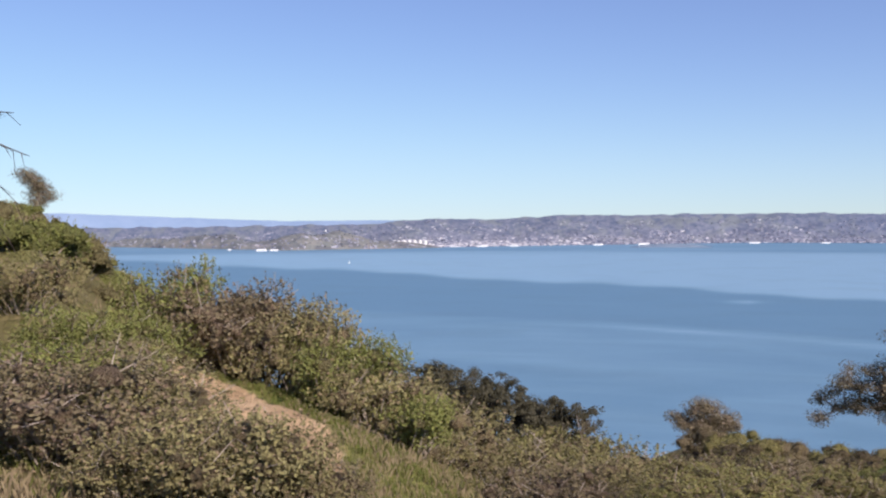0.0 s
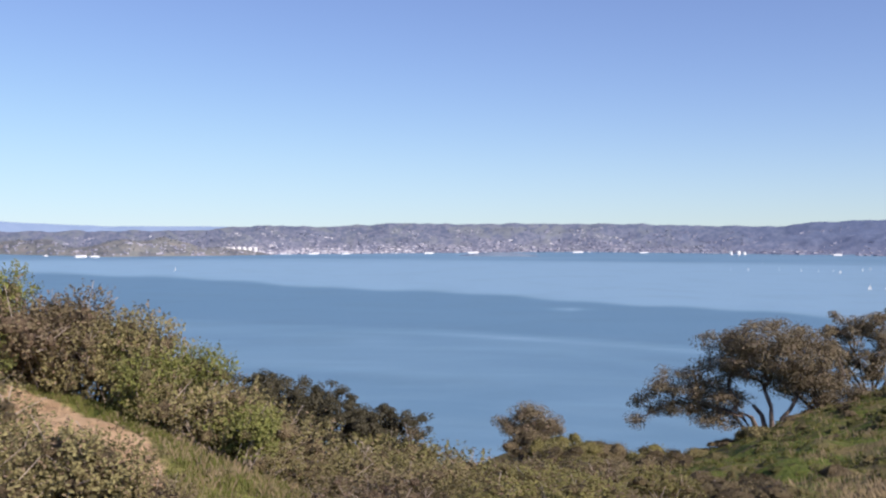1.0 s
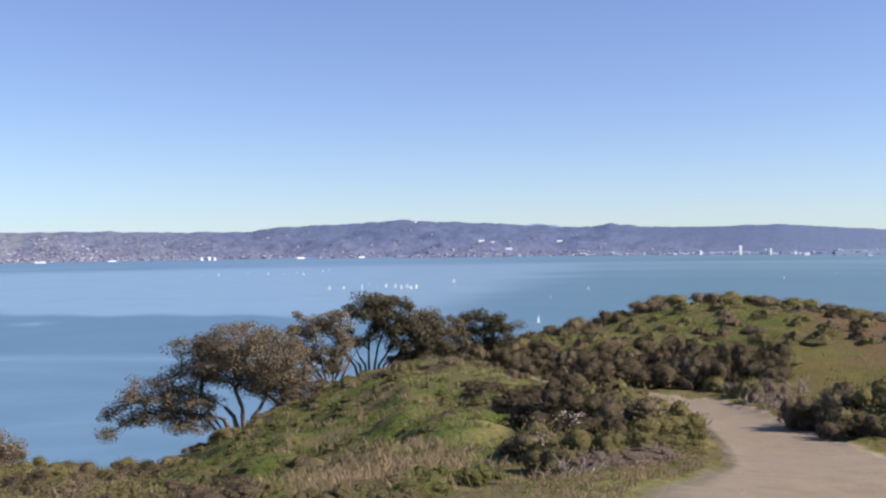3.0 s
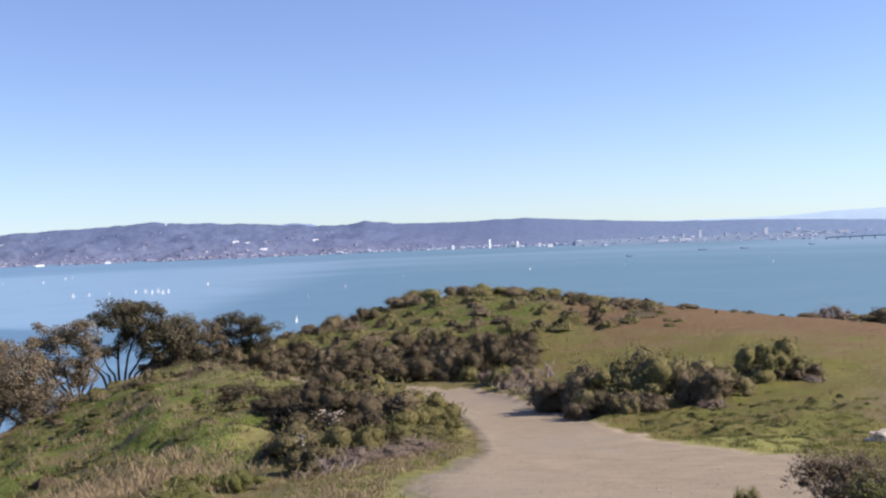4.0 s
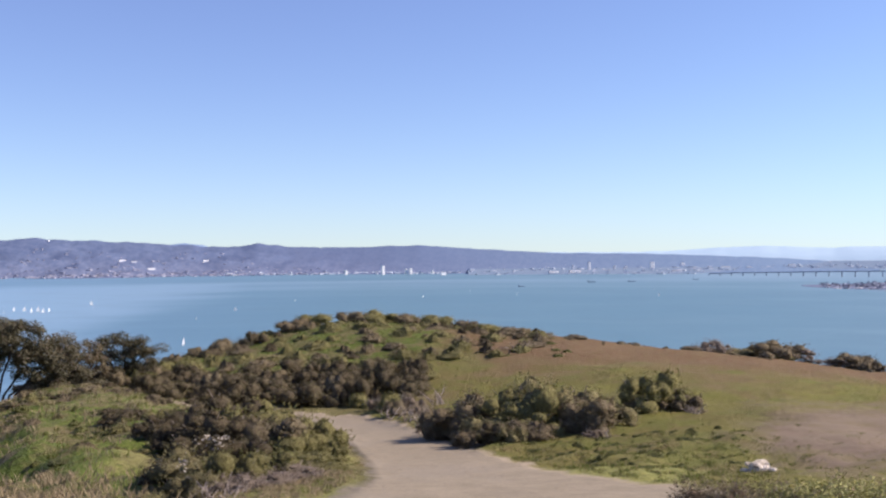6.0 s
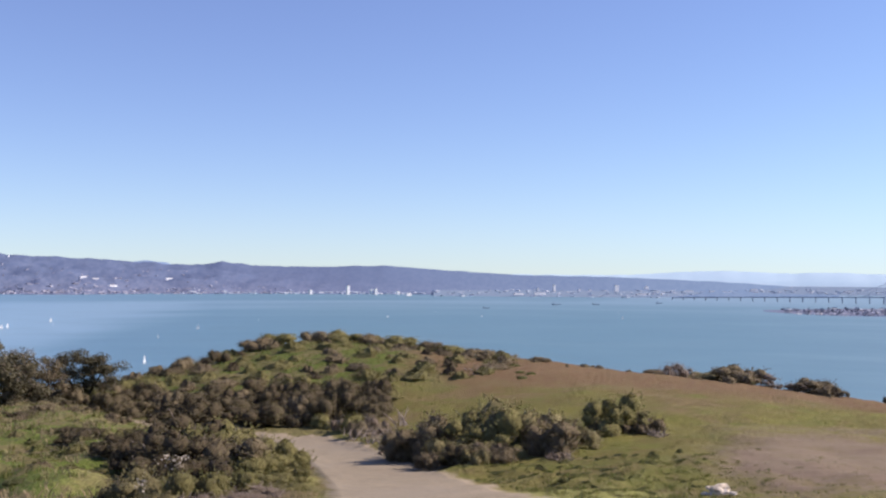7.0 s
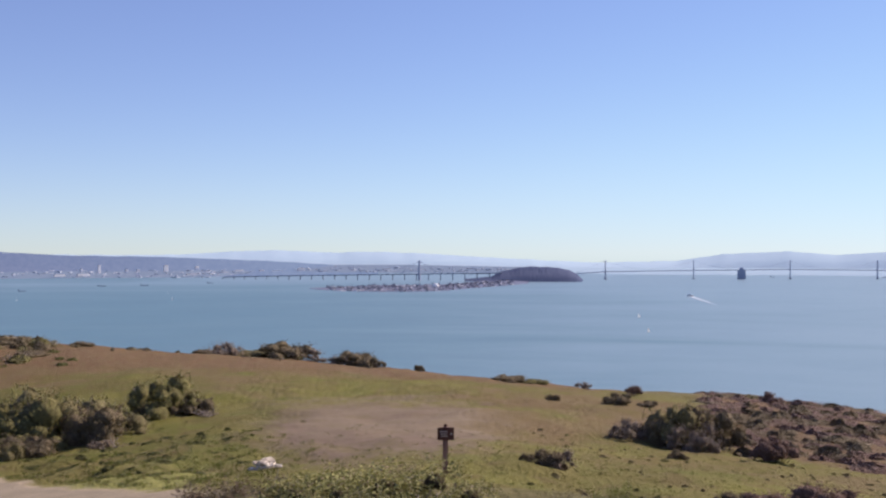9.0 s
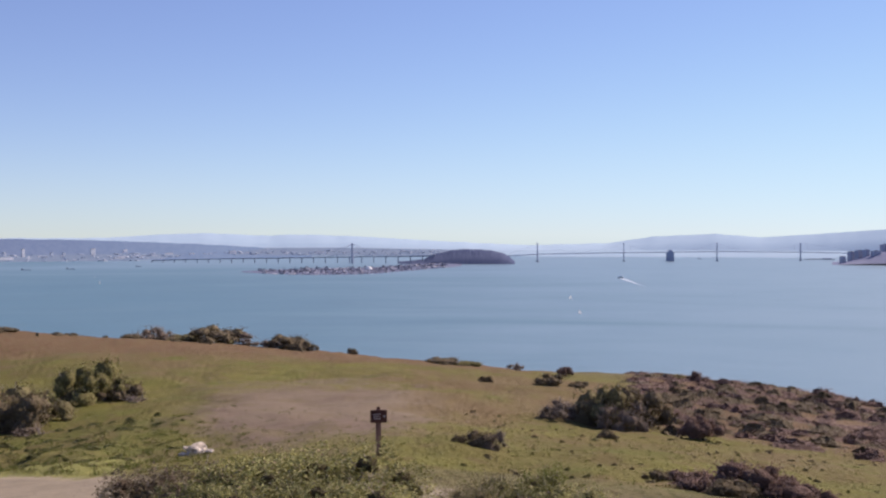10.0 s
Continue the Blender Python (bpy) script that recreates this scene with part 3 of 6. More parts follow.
def build_ground():
    az = np.concatenate([np.arange(-36, 122, 0.5), np.arange(122, 324, 2.5)])
    d = np.concatenate([[0.01], np.geomspace(2.0, 259.9, 270)])
    A, D = np.meshgrid(az, d, indexing="ij")
    X, Y = D * np.sin(np.radians(A)), D * np.cos(np.radians(A))
    zs = zones(A, D, X, Y)
    rip = np.array([ripple(x, y) + hummocks(x, y, a, q) for x, y, a, q in zip(X.ravel(), Y.ravel(), A.ravel(), D.ravel())]).reshape(X.shape)
    Z = slope_height(A, D) + rip * (1 - 0.75 * zs["road"]) * np.minimum(1, D / 12) - 0.06 * zs["road"] - 0.05 * zs["trail"]
    na, nd = X.shape
    idx = np.arange(na * nd).reshape(na, nd)
    nxt = np.roll(idx, -1, axis=0)
    quads = np.stack([idx[:, :-1], idx[:, 1:], nxt[:, 1:], nxt[:, :-1]], -1).reshape(-1, 4)
    me = bpy.data.meshes.new("ground")
    me.vertices.add(na * nd)
    me.vertices.foreach_set("co", np.stack([X, Y, Z], -1).astype(np.float32).ravel())
    me.loops.add(quads.size)
    me.loops.foreach_set("vertex_index", quads.astype(np.int32).ravel())
    me.polygons.add(len(quads))
    me.polygons.foreach_set("loop_start", np.arange(0, quads.size, 4, dtype=np.int32))
    me.polygons.foreach_set("use_smooth", np.ones(len(quads), bool))
    for name, v in zs.items():
        me.attributes.new(name, "FLOAT", "POINT").data.foreach_set("value", v.astype(np.float32).ravel())
    me.materials.append(GROUND)
    me.update(calc_edges=True)
    me.validate()
    return tagged(new("ground", me), "grassy hillside with a pale gravel fire road and dirt trail", "hillside", kind="structure")


build_ground()


def build_water():
    az = np.concatenate([np.arange(-36, 122, 0.8), np.arange(122, 324, 8)])
    d = np.concatenate([np.geomspace(40, 450, 30), np.geomspace(460, 4500, 130), [7000, 14000, 30000]])
    A, D = np.meshgrid(az, d, indexing="ij")
    e = np.degrees(np.arctan(EYE / D))
    # tide lines: a ruffled tongue between two slanting lines, calm water nearer the far shore
    upper = np.interp(A, [-30, -17.6, -5.9, 0, 10, 24, 40, 60], [1.5, 1.9, 2.55, 2.97, 3.45, 4.17, 4.7, 5.0])
    lower = np.interp(A, [-30, -8, 0, 10, 24, 40, 60], [4.3, 4.9, 5.3, 5.7, 6.4, 7.0, 7.5])
    upper = upper + 0.05 * np.sin(A * 0.43) + 0.04 * np.sin(A * 1.3)
    tongue = np.clip((e - upper) / 0.3 + 0.5, 0, 1) * np.clip((lower - e) / 0.45 + 0.5, 0, 1) * np.clip((58 - A) / 26, 0, 1)
    shore = np.clip((1.85 - e) / 0.3, 0, 1) * np.clip((76 - A) / 8, 0, 1)
    below = 0.66 * np.clip((e - upper) / 0.3 + 0.5, 0, 1)
    right = 0.80 * np.clip((A - 25) / 18, 0, 1) * np.clip((e - 1.2 - 2.4 * np.clip((48 - A) / 12, 0, 1)) / 1.8 + 0.3, 0, 1) * np.clip((116 - A) / 40, 0.3, 1)
    ruffled = np.maximum.reduce([0.9 * tongue, 0.62 * shore, below * np.clip((112 - A) / 35, 0.35, 1), right])
    ruffled = ruffled - 0.55 * np.exp(-((A - 16.6) / 0.9) ** 2 - ((e - 4.35) / 0.13) ** 2)
    # A thin glint along the lower tide line, painted by thinning the mask.
    painted_glint = np.exp(-((e - lower - 0.12) / 0.10) ** 2) * np.clip((A - 2) / 6, 0, 1) * np.clip((27 - A) / 6, 0, 1) * (0.75 + 0.25 * np.sin(A * 0.6))
    ruffled = ruffled - 0.30 * painted_glint + 0.22 * np.exp(-((e - 4.9) / 0.16) ** 2) * np.clip((A - 84) / 8, 0, 1) - 0.2 * np.exp(-((e - 3.1) / 0.25) ** 2) * np.exp(-((A - 37) / 5) ** 2)
    # Bright far water behind the viaduct, likewise painted through the mask.
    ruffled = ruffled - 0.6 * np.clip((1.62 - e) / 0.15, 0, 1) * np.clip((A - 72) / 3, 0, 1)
    shallow = 0.8 * np.clip((A - 30) / 25, 0, 1) * np.clip((140 - A) / 25, 0, 1)
    na, nd = A.shape
    idx = np.arange(na * nd).reshape(na, nd)
    nxt = np.roll(idx, -1, axis=0)
    quads = np.stack([idx[:, :-1], idx[:, 1:], nxt[:, 1:], nxt[:, :-1]], -1).reshape(-1, 4)
    me = bpy.data.meshes.new("water")
    me.from_pydata(np.stack([D * np.sin(np.radians(A)), D * np.cos(np.radians(A)), 0 * D], -1).reshape(-1, 3).tolist(), [], quads.tolist())
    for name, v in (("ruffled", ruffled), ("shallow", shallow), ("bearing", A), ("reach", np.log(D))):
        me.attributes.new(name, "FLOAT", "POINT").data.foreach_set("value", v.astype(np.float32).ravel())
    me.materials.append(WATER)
    return tagged(new("water", me), "calm blue bay water with paler wind streaks", "water", kind="structure")


build_water()


# ---- the far shore ----
def line(pairs, az):
    return np.interp(az, [p[0] for p in pairs], [p[1] for p in pairs])


# bearing and angle of the skyline over the eye's level, in degrees
SHORE = ((-40, -1.15), (-18, -1.15), (-9, -1.42), (-2, -1.36), (10, -1.22), (17, -1.12), (30, -1.16), (40, -1.25), (52, -1.22), (60, -1.26), (72, -1.32), (85, -1.24), (120, -1.2))
CREST = ((-40, -0.1), (-15, -0.12), (-4, 0.0), (-1.4, 0.27), (3, 0.24), (6.9, 0.46), (10, 0.42), (13.4, 0.46), (20, 0.47), (24, 0.38), (28.2, 0.36), (29.5, 0.60), (33.4, 0.72),
         (36.6, 0.92), (39, 0.78), (42, 0.65), (45.5, 0.40), (47.2, 0.42), (48.2, 0.58), (49.9, 0.36), (53.4, 0.30), (57.2, 0.39), (61, 0.12), (65, -0.12), (70, -0.2), (76, -0.45), (80, -0.7), (120, -0.75))
RIDGE = ((-40, 0.8), (-20.6, 0.66), (-15, 0.43), (-9, 0.2), (-3, 0.22), (2, 0.05), (30, 0.0), (43.4, 0.52), (44.2, 0.6), (45.4, 0.5), (46, 0.0), (62, -0.05), (68, -0.1), (71, -0.08), (74, 0.11), (76.5, 0.16), (79.5, 0.02), (81.3, 0.09), (84.5, -0.02), (89.3, -0.31), (94, -0.53), (98.6, -0.43), (101, -0.06),
         (104.5, 0.09), (106.8, -0.11), (109, 0.03), (113, 0.30), (120, 0.4))


def shore_distance(az):
    return EYE / np.tan(np.radians(-line(SHORE, az)))


def crest_height(az, d, pairs):
    return EYE + d * np.tan(np.radians(line(pairs, az)))


def land(name, a0, a1, step, rows, height, material):
    az = np.arange(a0, a1 + step / 2, step)
    s = Shape()
    for a in az:
        for k in range(rows):
            d, z = height(a, k / (rows - 1))
            p = polar(a, d, z)
            s.v.append(tuple(p))
    n = len(az)
    s.f = [(i * rows + k, i * rows + k + 1, (i + 1) * rows + k + 1, (i + 1) * rows + k) for i in range(n - 1) for k in range(rows - 1)]
    return new(name, s.mesh(name, material, True))


def hill_height(a, t):
    """Shore, foothills and crest of the far hills."""
    d0, d1 = float(shore_distance(a)), 4550.0
    d = d0 + (d1 - d0) * t
    crown = min(1, max(0, (t - 0.80) / 0.2)) ** 2
    top = max(float(crest_height(a, d1, CREST)) + 1.0 * noise.fractal((a * 0.8, 0, 5), 1, 2, 2) + 6.5 * crown * noise.fractal((a * 1.0, 0, 5), 1.1, 2, 4) * min(1, max(0.3, (64 - a) / 14)), 3)
    lift = t ** 1.7 if t < 0.93 else 0.93 ** 1.7 + (1 - 0.93 ** 1.7) * (1 - (1 - (t - 0.93) / 0.07) ** 2)
    p = polar(a, d)
    rough = noise.fractal((p.x * 0.0045, p.y * 0.0045, 2), 1.0, 2.1, 5) * top * (0.22 - 0.20 * min(1, max(0, (a - 46) / 12))) * math.sin(math.pi * min(1, t * 1.02)) ** 0.7
    return d, (1.0 + (top - 1.0) * lift + rough) if t > 0 else -1.0


def ridge_height(a, t):
    near, far = 4700 if a < 60 else 4590, 4850
    top = float(crest_height(a, far, RIDGE)) + 2.5 * noise.fractal((a * 1.1, 3, 5), 1, 2, 4)
    return near + (far - near) * t, -2 + (max(top, 2) + 2) * t ** 0.7


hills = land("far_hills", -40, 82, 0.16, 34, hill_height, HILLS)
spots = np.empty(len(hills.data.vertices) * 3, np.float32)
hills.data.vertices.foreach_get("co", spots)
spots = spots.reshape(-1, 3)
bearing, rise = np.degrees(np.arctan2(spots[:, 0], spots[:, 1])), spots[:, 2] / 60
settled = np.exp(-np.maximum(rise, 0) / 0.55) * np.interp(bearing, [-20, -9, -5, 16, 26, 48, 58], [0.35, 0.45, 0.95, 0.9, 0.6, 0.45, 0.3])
# paler is the share of painted haze, rising from bearing 53.
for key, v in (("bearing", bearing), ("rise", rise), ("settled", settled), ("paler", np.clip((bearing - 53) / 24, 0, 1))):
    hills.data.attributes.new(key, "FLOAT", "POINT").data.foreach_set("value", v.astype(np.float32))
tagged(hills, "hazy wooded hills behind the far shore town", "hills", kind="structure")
tagged(land("remote_ridge", -40, 60, 0.25, 5, ridge_height, HAZE_RIDGE), "remote mountain ridge with haze painted in pale blue", "mountains", kind="structure")
tagged(land("remote_ridge", 60, 122, 0.25, 5, ridge_height, HAZE_RIDGE_PALE), "very pale hazy remote mountain ridge", "mountains", kind="structure")


def flats_reach(a):
    """How far off the low shore begins: it falls back behind the viaduct."""
    return EYE / math.tan(radians(float(np.interp(a, [60, 72.5, 75.5, 92, 95], [1.34, 1.36, 1.14, 1.12, 1.2]))))


def flats_height(a, t):
    d0 = flats_reach(a)
    return d0 + (4560 - d0) * t, -1 + 6 * min(1, t * 9) + 12 * t * min(1, max(0, (91.5 - a) / 8))


for a0, a1, mat in ((60, 90.5, FLATS), (90.5, 122, HAZE_FLATS)):
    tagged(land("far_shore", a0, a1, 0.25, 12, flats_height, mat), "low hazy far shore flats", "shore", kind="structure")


def headland_height(a, t):
    d0 = float(shore_distance(a)) - 60
    swell = sum(h * math.exp(-((a - c) / w) ** 2) for c, w, h in ((-16.5, 2.4, 26), (-12.5, 2.0, 44), (-8.0, 1.7, 40), (-5.6, 1.5, 34), (-3.0, 2.0, 18)))
    return d0 + 420 * t, -1 + swell * math.sin(math.pi * t) ** 0.8 * (1 + 0.3 * noise.fractal((a * 0.9, t * 3, 1), 1, 2, 4))


tagged(land("headland", -22, 0, 0.16, 14, headland_height, HEADLAND), "low grassy brown headland on the far shore", "headland", kind="structure")
tagged(land("low_island", 10.3, 15.2, 0.1, 9, lambda a, t: (2880 + 150 * t, -1 + 11 * math.sin(math.pi * t) * max(0, 1 - ((a - 12.7) / 2.4) ** 2)), FLATS),
       "low dark islet off the far shore", "islet", kind="structure")


# towns: blocks with roofs strewn over shore and slopes, far too many to count
def strew_town(name, count, places, label, seed, walls=TOWN):
    rng, s = random.Random(seed), Shape()
    for _ in range(count):
        a, d, z, k = places(rng)
        p = polar(a, d)
        w = (4 + 13 * rng.random() ** 2) * k
        if rng.random() < 0.75:
            s.gable(p.x, p.y, z - 3, w, rng.uniform(5, 9) * k, rng.uniform(3.4, 5.0) * k ** 0.5, 1.2, rng.uniform(0, 3.14))
        else:
            s.box(p.x, p.y, z - 3, w * 1.3, w, rng.uniform(4, 6.5) * k ** 0.5, rng.uniform(0, 3.14))
    return tagged(new(name, s.mesh(name, walls)), label, "town", kind="stuff")


def on_hills(a0, a1, reach):
    def place(rng):
        a, t = rng.uniform(a0, a1), min(0.9, abs(rng.gauss(0, reach)) + 0.012)
        d, z = hill_height(a, t)
        return a, d, z, 1.0 if t > 0.12 else 1.25
    return place


def on_flats(a0, a1, reach):
    def place(rng):
        a, t = rng.uniform(a0, a1), min(0.9, abs(rng.gauss(0, reach)) + 0.01)
        return a, *flats_height(a, t), rng.uniform(0.7, 1.5)
    return place


def up_slope(a0, a1, top):
    """Houses spread evenly up a slope, thinning out towards its top."""
    def place(rng):
        while True:
            a, t = rng.uniform(a0, a1), 0.02 + top * rng.random() ** 1.5
            if noise.fractal((a * 0.7, t * 6, 7.7), 1, 2, 3) > rng.uniform(-0.25, 0.45):
                break
        d, z = hill_height(a, t)
        return a, d, z, rng.uniform(0.7, 1.05)
    return place


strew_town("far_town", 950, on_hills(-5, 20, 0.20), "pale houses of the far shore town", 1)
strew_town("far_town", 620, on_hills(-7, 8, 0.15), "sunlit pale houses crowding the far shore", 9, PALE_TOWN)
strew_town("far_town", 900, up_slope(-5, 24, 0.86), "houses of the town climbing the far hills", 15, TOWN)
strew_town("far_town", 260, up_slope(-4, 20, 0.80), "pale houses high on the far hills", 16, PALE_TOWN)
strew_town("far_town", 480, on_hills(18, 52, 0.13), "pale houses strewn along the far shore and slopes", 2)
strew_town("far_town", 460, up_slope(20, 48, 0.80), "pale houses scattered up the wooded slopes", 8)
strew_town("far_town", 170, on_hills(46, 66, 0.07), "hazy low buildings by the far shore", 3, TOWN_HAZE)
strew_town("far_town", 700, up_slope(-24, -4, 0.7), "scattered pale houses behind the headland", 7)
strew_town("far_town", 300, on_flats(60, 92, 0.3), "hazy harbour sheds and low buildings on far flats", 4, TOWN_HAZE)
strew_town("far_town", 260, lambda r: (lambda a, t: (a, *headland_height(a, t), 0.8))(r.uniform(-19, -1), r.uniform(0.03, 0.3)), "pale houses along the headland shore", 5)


def building(az, d, z, w, depth, h, mat, label, storeys=6, name="far_building"):
    b = thing(name, Matrix.Translation(polar(az, d, z)) @ pose(0, 0, 0, 0, 0, 38 - az), label, "building")
    s = Shape()
    s.box(0, 0, 0, w, depth, h)
    part("wall", s.mesh("wall", mat), b)
    s = Shape()
    s.box(0, 0, h, w * 0.96, depth * 0.96, 0.6)
    s.box(w * 0.1, 0, h + 0.6, w * 0.35, depth * 0.4, h * 0.05)
    part("roof", s.mesh("roof", CONCRETE), b)
    for k in range(storeys):
        s = Shape()
        s.box(0, -depth / 2 - 0.05, h * (k + 0.35) / storeys, w * 0.84, 0.2, h * 0.35 / storeys)
        part("window_band", s.mesh("window_band", TOWERS if name == "city_tower" else TOWN_HAZE), b)
    return b


# white sheds, tanks and towers that stand out along the shore
for az, d, w, h in ((-10.2, 2720, 54, 7), (-9.5, 2722, 44, 6), (-14.6, 3320, 44, 8), (-11.95, 2840, 16, 5), (-6.62, 4150, 12, 9), (2.2, 3060, 60, 5), (4.0, 3080, 50, 5), (-2.4, 2950, 60, 4), (8.7, 3190, 60, 6), (11.2, 3260, 70, 7), (17.1, 3470, 70, 6),
                    (20.7, 3480, 55, 5), (30.8, 3390, 52, 7), (41.0, 3950, 50, 9), (41.6, 3900, 40, 8), (42.5, 3600, 50, 7), (45.4, 4000, 46, 10), (37.3, 4480, 12, 8), (34.2, 3360, 40, 6), (58.6, 3060, 30, 10), (66.0, 3080, 70, 8), (64.8, 3060, 60, 6),
                    (71.6, 3100, 60, 6), (74.2, 3560, 50, 10), (75.4, 3580, 34, 9), (77.6, 3700, 50, 16), (71.9, 3700, 26, 24), (82.4, 3800, 60, 10), (87.2, 3900, 80, 9)):
    t = max(0.0, (d - float(shore_distance(az))) / (4550 - float(shore_distance(az))))
    z = max(0.5, hill_height(az, t)[1]) if az < 62 else 5
    building(az, d, z - 1, w * 0.6, 6, h * 0.8, WHITE if az < 60 else SHED, "long pale shed on the far shore", 1)
for az, d, w, h in ((25.4, 3260, 8, 10), (25.8, 3262, 9, 12), (26.1, 3264, 8, 9), (55.19, 3110, 9, 27), (56.5, 3110, 8, 16), (56.75, 3110, 8, 18), (58.0, 3118, 9, 10), (66.8, 3300, 9, 30), (68.2, 3420, 10, 16), (68.8, 3440, 10, 15), (70.26, 3420, 16, 28), (65.9, 3420, 9, 18), (53.1, 3140, 9, 13)):
    building(az, d, 2, w, 6, h, WHITE if az < 59 else (SHED if az in (66.8, 70.26) else TOWN_HAZE), "pale tower block on the far shore", 8)

# pools of white storage tanks
for k in range(7):
    tank = thing("storage_tank", Matrix.Translation(polar(-2.8 + k * 0.3, 3190 + 8 * (k % 2), 13)), "squat white oil storage tank on far shore", "tank", "tanks on the shore")
    s = Shape()
    s.tube([(0, 0, -10), (0, 0, 4.5)], [6.5, 6.5], 18)
    part("shell", s.mesh("shell", WHITE), tank)
    s = Shape()
    s.tube([(0, 0, 4.5), (0, 0, 5.4)], [6.6, 2], 18)
    part("lid", s.mesh("lid", WHITE), tank)


# ---- the bridge, the islands in the bay and the city ----
def bridge_tower(az, d, top):
    t = thing("bridge_tower", Matrix.Translation(polar(az, d, 0)) @ pose(0, 0, 0, 0, 0, -101), "tall grey steel suspension bridge tower on a pier", "tower", "towers of the suspension bridge")
    s = Shape()
    s.box(0, 0, -3, 7, 13, 6, 0, 0.9)
    part("pier", s.mesh("pier", CONCRETE), t)
    for y in (-4.2, 4.2):
        s = Shape()
        s.box(0, y, 3, 2.6, 2.4, top - 3, 0, 0.75)
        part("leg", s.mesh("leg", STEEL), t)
    for k in range(4):
        z0, z1 = 4 + k * (top - 6) / 4, 4 + (k + 0.9) * (top - 6) / 4
        s = Shape()
        s.tube([(0, -4.2, z0), (0, 4.2, z1)], [0.55, 0.55], 4)
        s.tube([(0, 4.2, z0), (0, -4.2, z1)], [0.55, 0.55], 4)
        part("brace", s.mesh("brace", STEEL), t)
    s = Shape()
    s.box(0, 0, top - 1, 2.2, 10, 1.6)
    part("cross_beam", s.mesh("cross_beam", STEEL), t)


WEST = ((94.68, 2720), (99.48, 2790), (104.5, 2870), (108.8, 2960))
DECK, TOP = 23.5, 49.5
for az, d in WEST:
    bridge_tower(az, d, TOP)
ends = [polar(92.6, 2660), *[polar(a, d) for a, d in WEST], polar(113.5, 3080)]
deck_z = (15.0, 20.5, 23.5, 25.5, 23.5, 17.0)
bridge = thing("suspension_bridge", Matrix.Identity(4), "long grey suspension bridge deck with cables over the bay", "bridge")
for i in range(5):
    a, b = ends[i] + Vector((0, 0, deck_z[i])), ends[i + 1] + Vector((0, 0, deck_z[i + 1]))
    s = Shape()
    s.tube([a, b], [1.5, 1.5], 4)
    part("deck", s.mesh("deck", STEEL), bridge)
    s = Shape()
    za = TOP if 1 <= i <= 4 else deck_z[i]
    zb = TOP if 1 <= i + 1 <= 4 else deck_z[i + 1]
    n, pts = 14, []
    sag = TOP - DECK - 3 if 1 <= i <= 3 else 2
    for k in range(n + 1):
        t = k / n
        p = ends[i].lerp(ends[i + 1], t)
        pts.append((p.x, p.y, za + (zb - za) * t - sag * 4 * t * (1 - t)))
    s.tube(pts, [0.17] * len(pts), 4)
    part("main_cable", s.mesh("main_cable", STEEL), bridge)
    for k in range(1, n, 2):
        s = Shape()
        p = pts[k]
        z = deck_z[i] + (deck_z[i + 1] - deck_z[i]) * k / n
        if p[2] > z + 1:
            s.tube([p, (p[0], p[1], z)], [0.1, 0.1], 3)
            part("hanger", s.mesh("hanger", STEEL), bridge)
anchor = thing("bridge_anchorage", Matrix.Translation(polar(102.0, 2830, 0)) @ pose(0, 0, 0, 0, 0, -101), "massive concrete central anchorage of the bridge", "anchorage")
s = Shape()
s.box(0, 0, -2, 22, 16, 27, 0, 0.93)
part("body", s.mesh("body", STEEL), anchor)
s = Shape()
s.box(0, 0, 25, 11, 10, 6, 0, 0.7)
part("cap", s.mesh("cap", STEEL), anchor)

# the eastern crossing: viaduct on piers and one white mast with stays
viaduct = thing("viaduct", Matrix.Identity(4), "long pale concrete road viaduct on piers over water", "viaduct")
v0, v1 = polar(73.3, 2800), polar(88.9, 2560)
for k in range(24):
    t0, t1 = k / 24, (k + 1) / 24
    z0, z1 = (5 + 14 * t ** 0.8 for t in (t0, t1))
    a, b = v0.lerp(v1, t0), v0.lerp(v1, t1)
    s = Shape()
    s.tube([(a.x, a.y, z0), (b.x, b.y, z1)], [1.9, 1.9], 4)
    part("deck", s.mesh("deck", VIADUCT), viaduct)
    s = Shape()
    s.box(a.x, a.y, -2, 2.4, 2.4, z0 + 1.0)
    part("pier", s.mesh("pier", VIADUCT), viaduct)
mast = thing("bridge_mast", Matrix.Translation(polar(84.23, 2577, 0)), "slender grey single bridge mast with fanned stays", "tower")
s = Shape()
s.tube([(0, 0, -2), (0, 0, 51.5)], [3.6, 2.2], 6)
part("mast", s.mesh("mast", STEEL), mast)
side = (v1 - v0).normalized()
for k in (-90, -55, 55, 90):
    s = Shape()
    s.tube([(0, 0, 49), (side.x * k, side.y * k, 16)], [0.35, 0.35], 3)
    part("stay", s.mesh("stay", STEEL), mast)


def flat_island(a, t):
    mid = 1 - abs((a - 83.5) / 7.2) ** 3
    near = EYE / math.tan(radians(2.02 + 0.2 * max(0, 1 - ((a - 83) / 5) ** 2)))
    if a > 86:
        near = EYE / math.tan(radians(2.12 - 0.085 * (a - 86)))
    return near + (10 + 410 * min(1, max(0, (a - 77.2) / 5))) * t, -1 + 2.8 * min(1, 8 * t) * (1 if 0 < t < 1 else 0) * min(1, max(0, mid * 3)) * min(1, max(0, (a - 77.2) / 2.5))


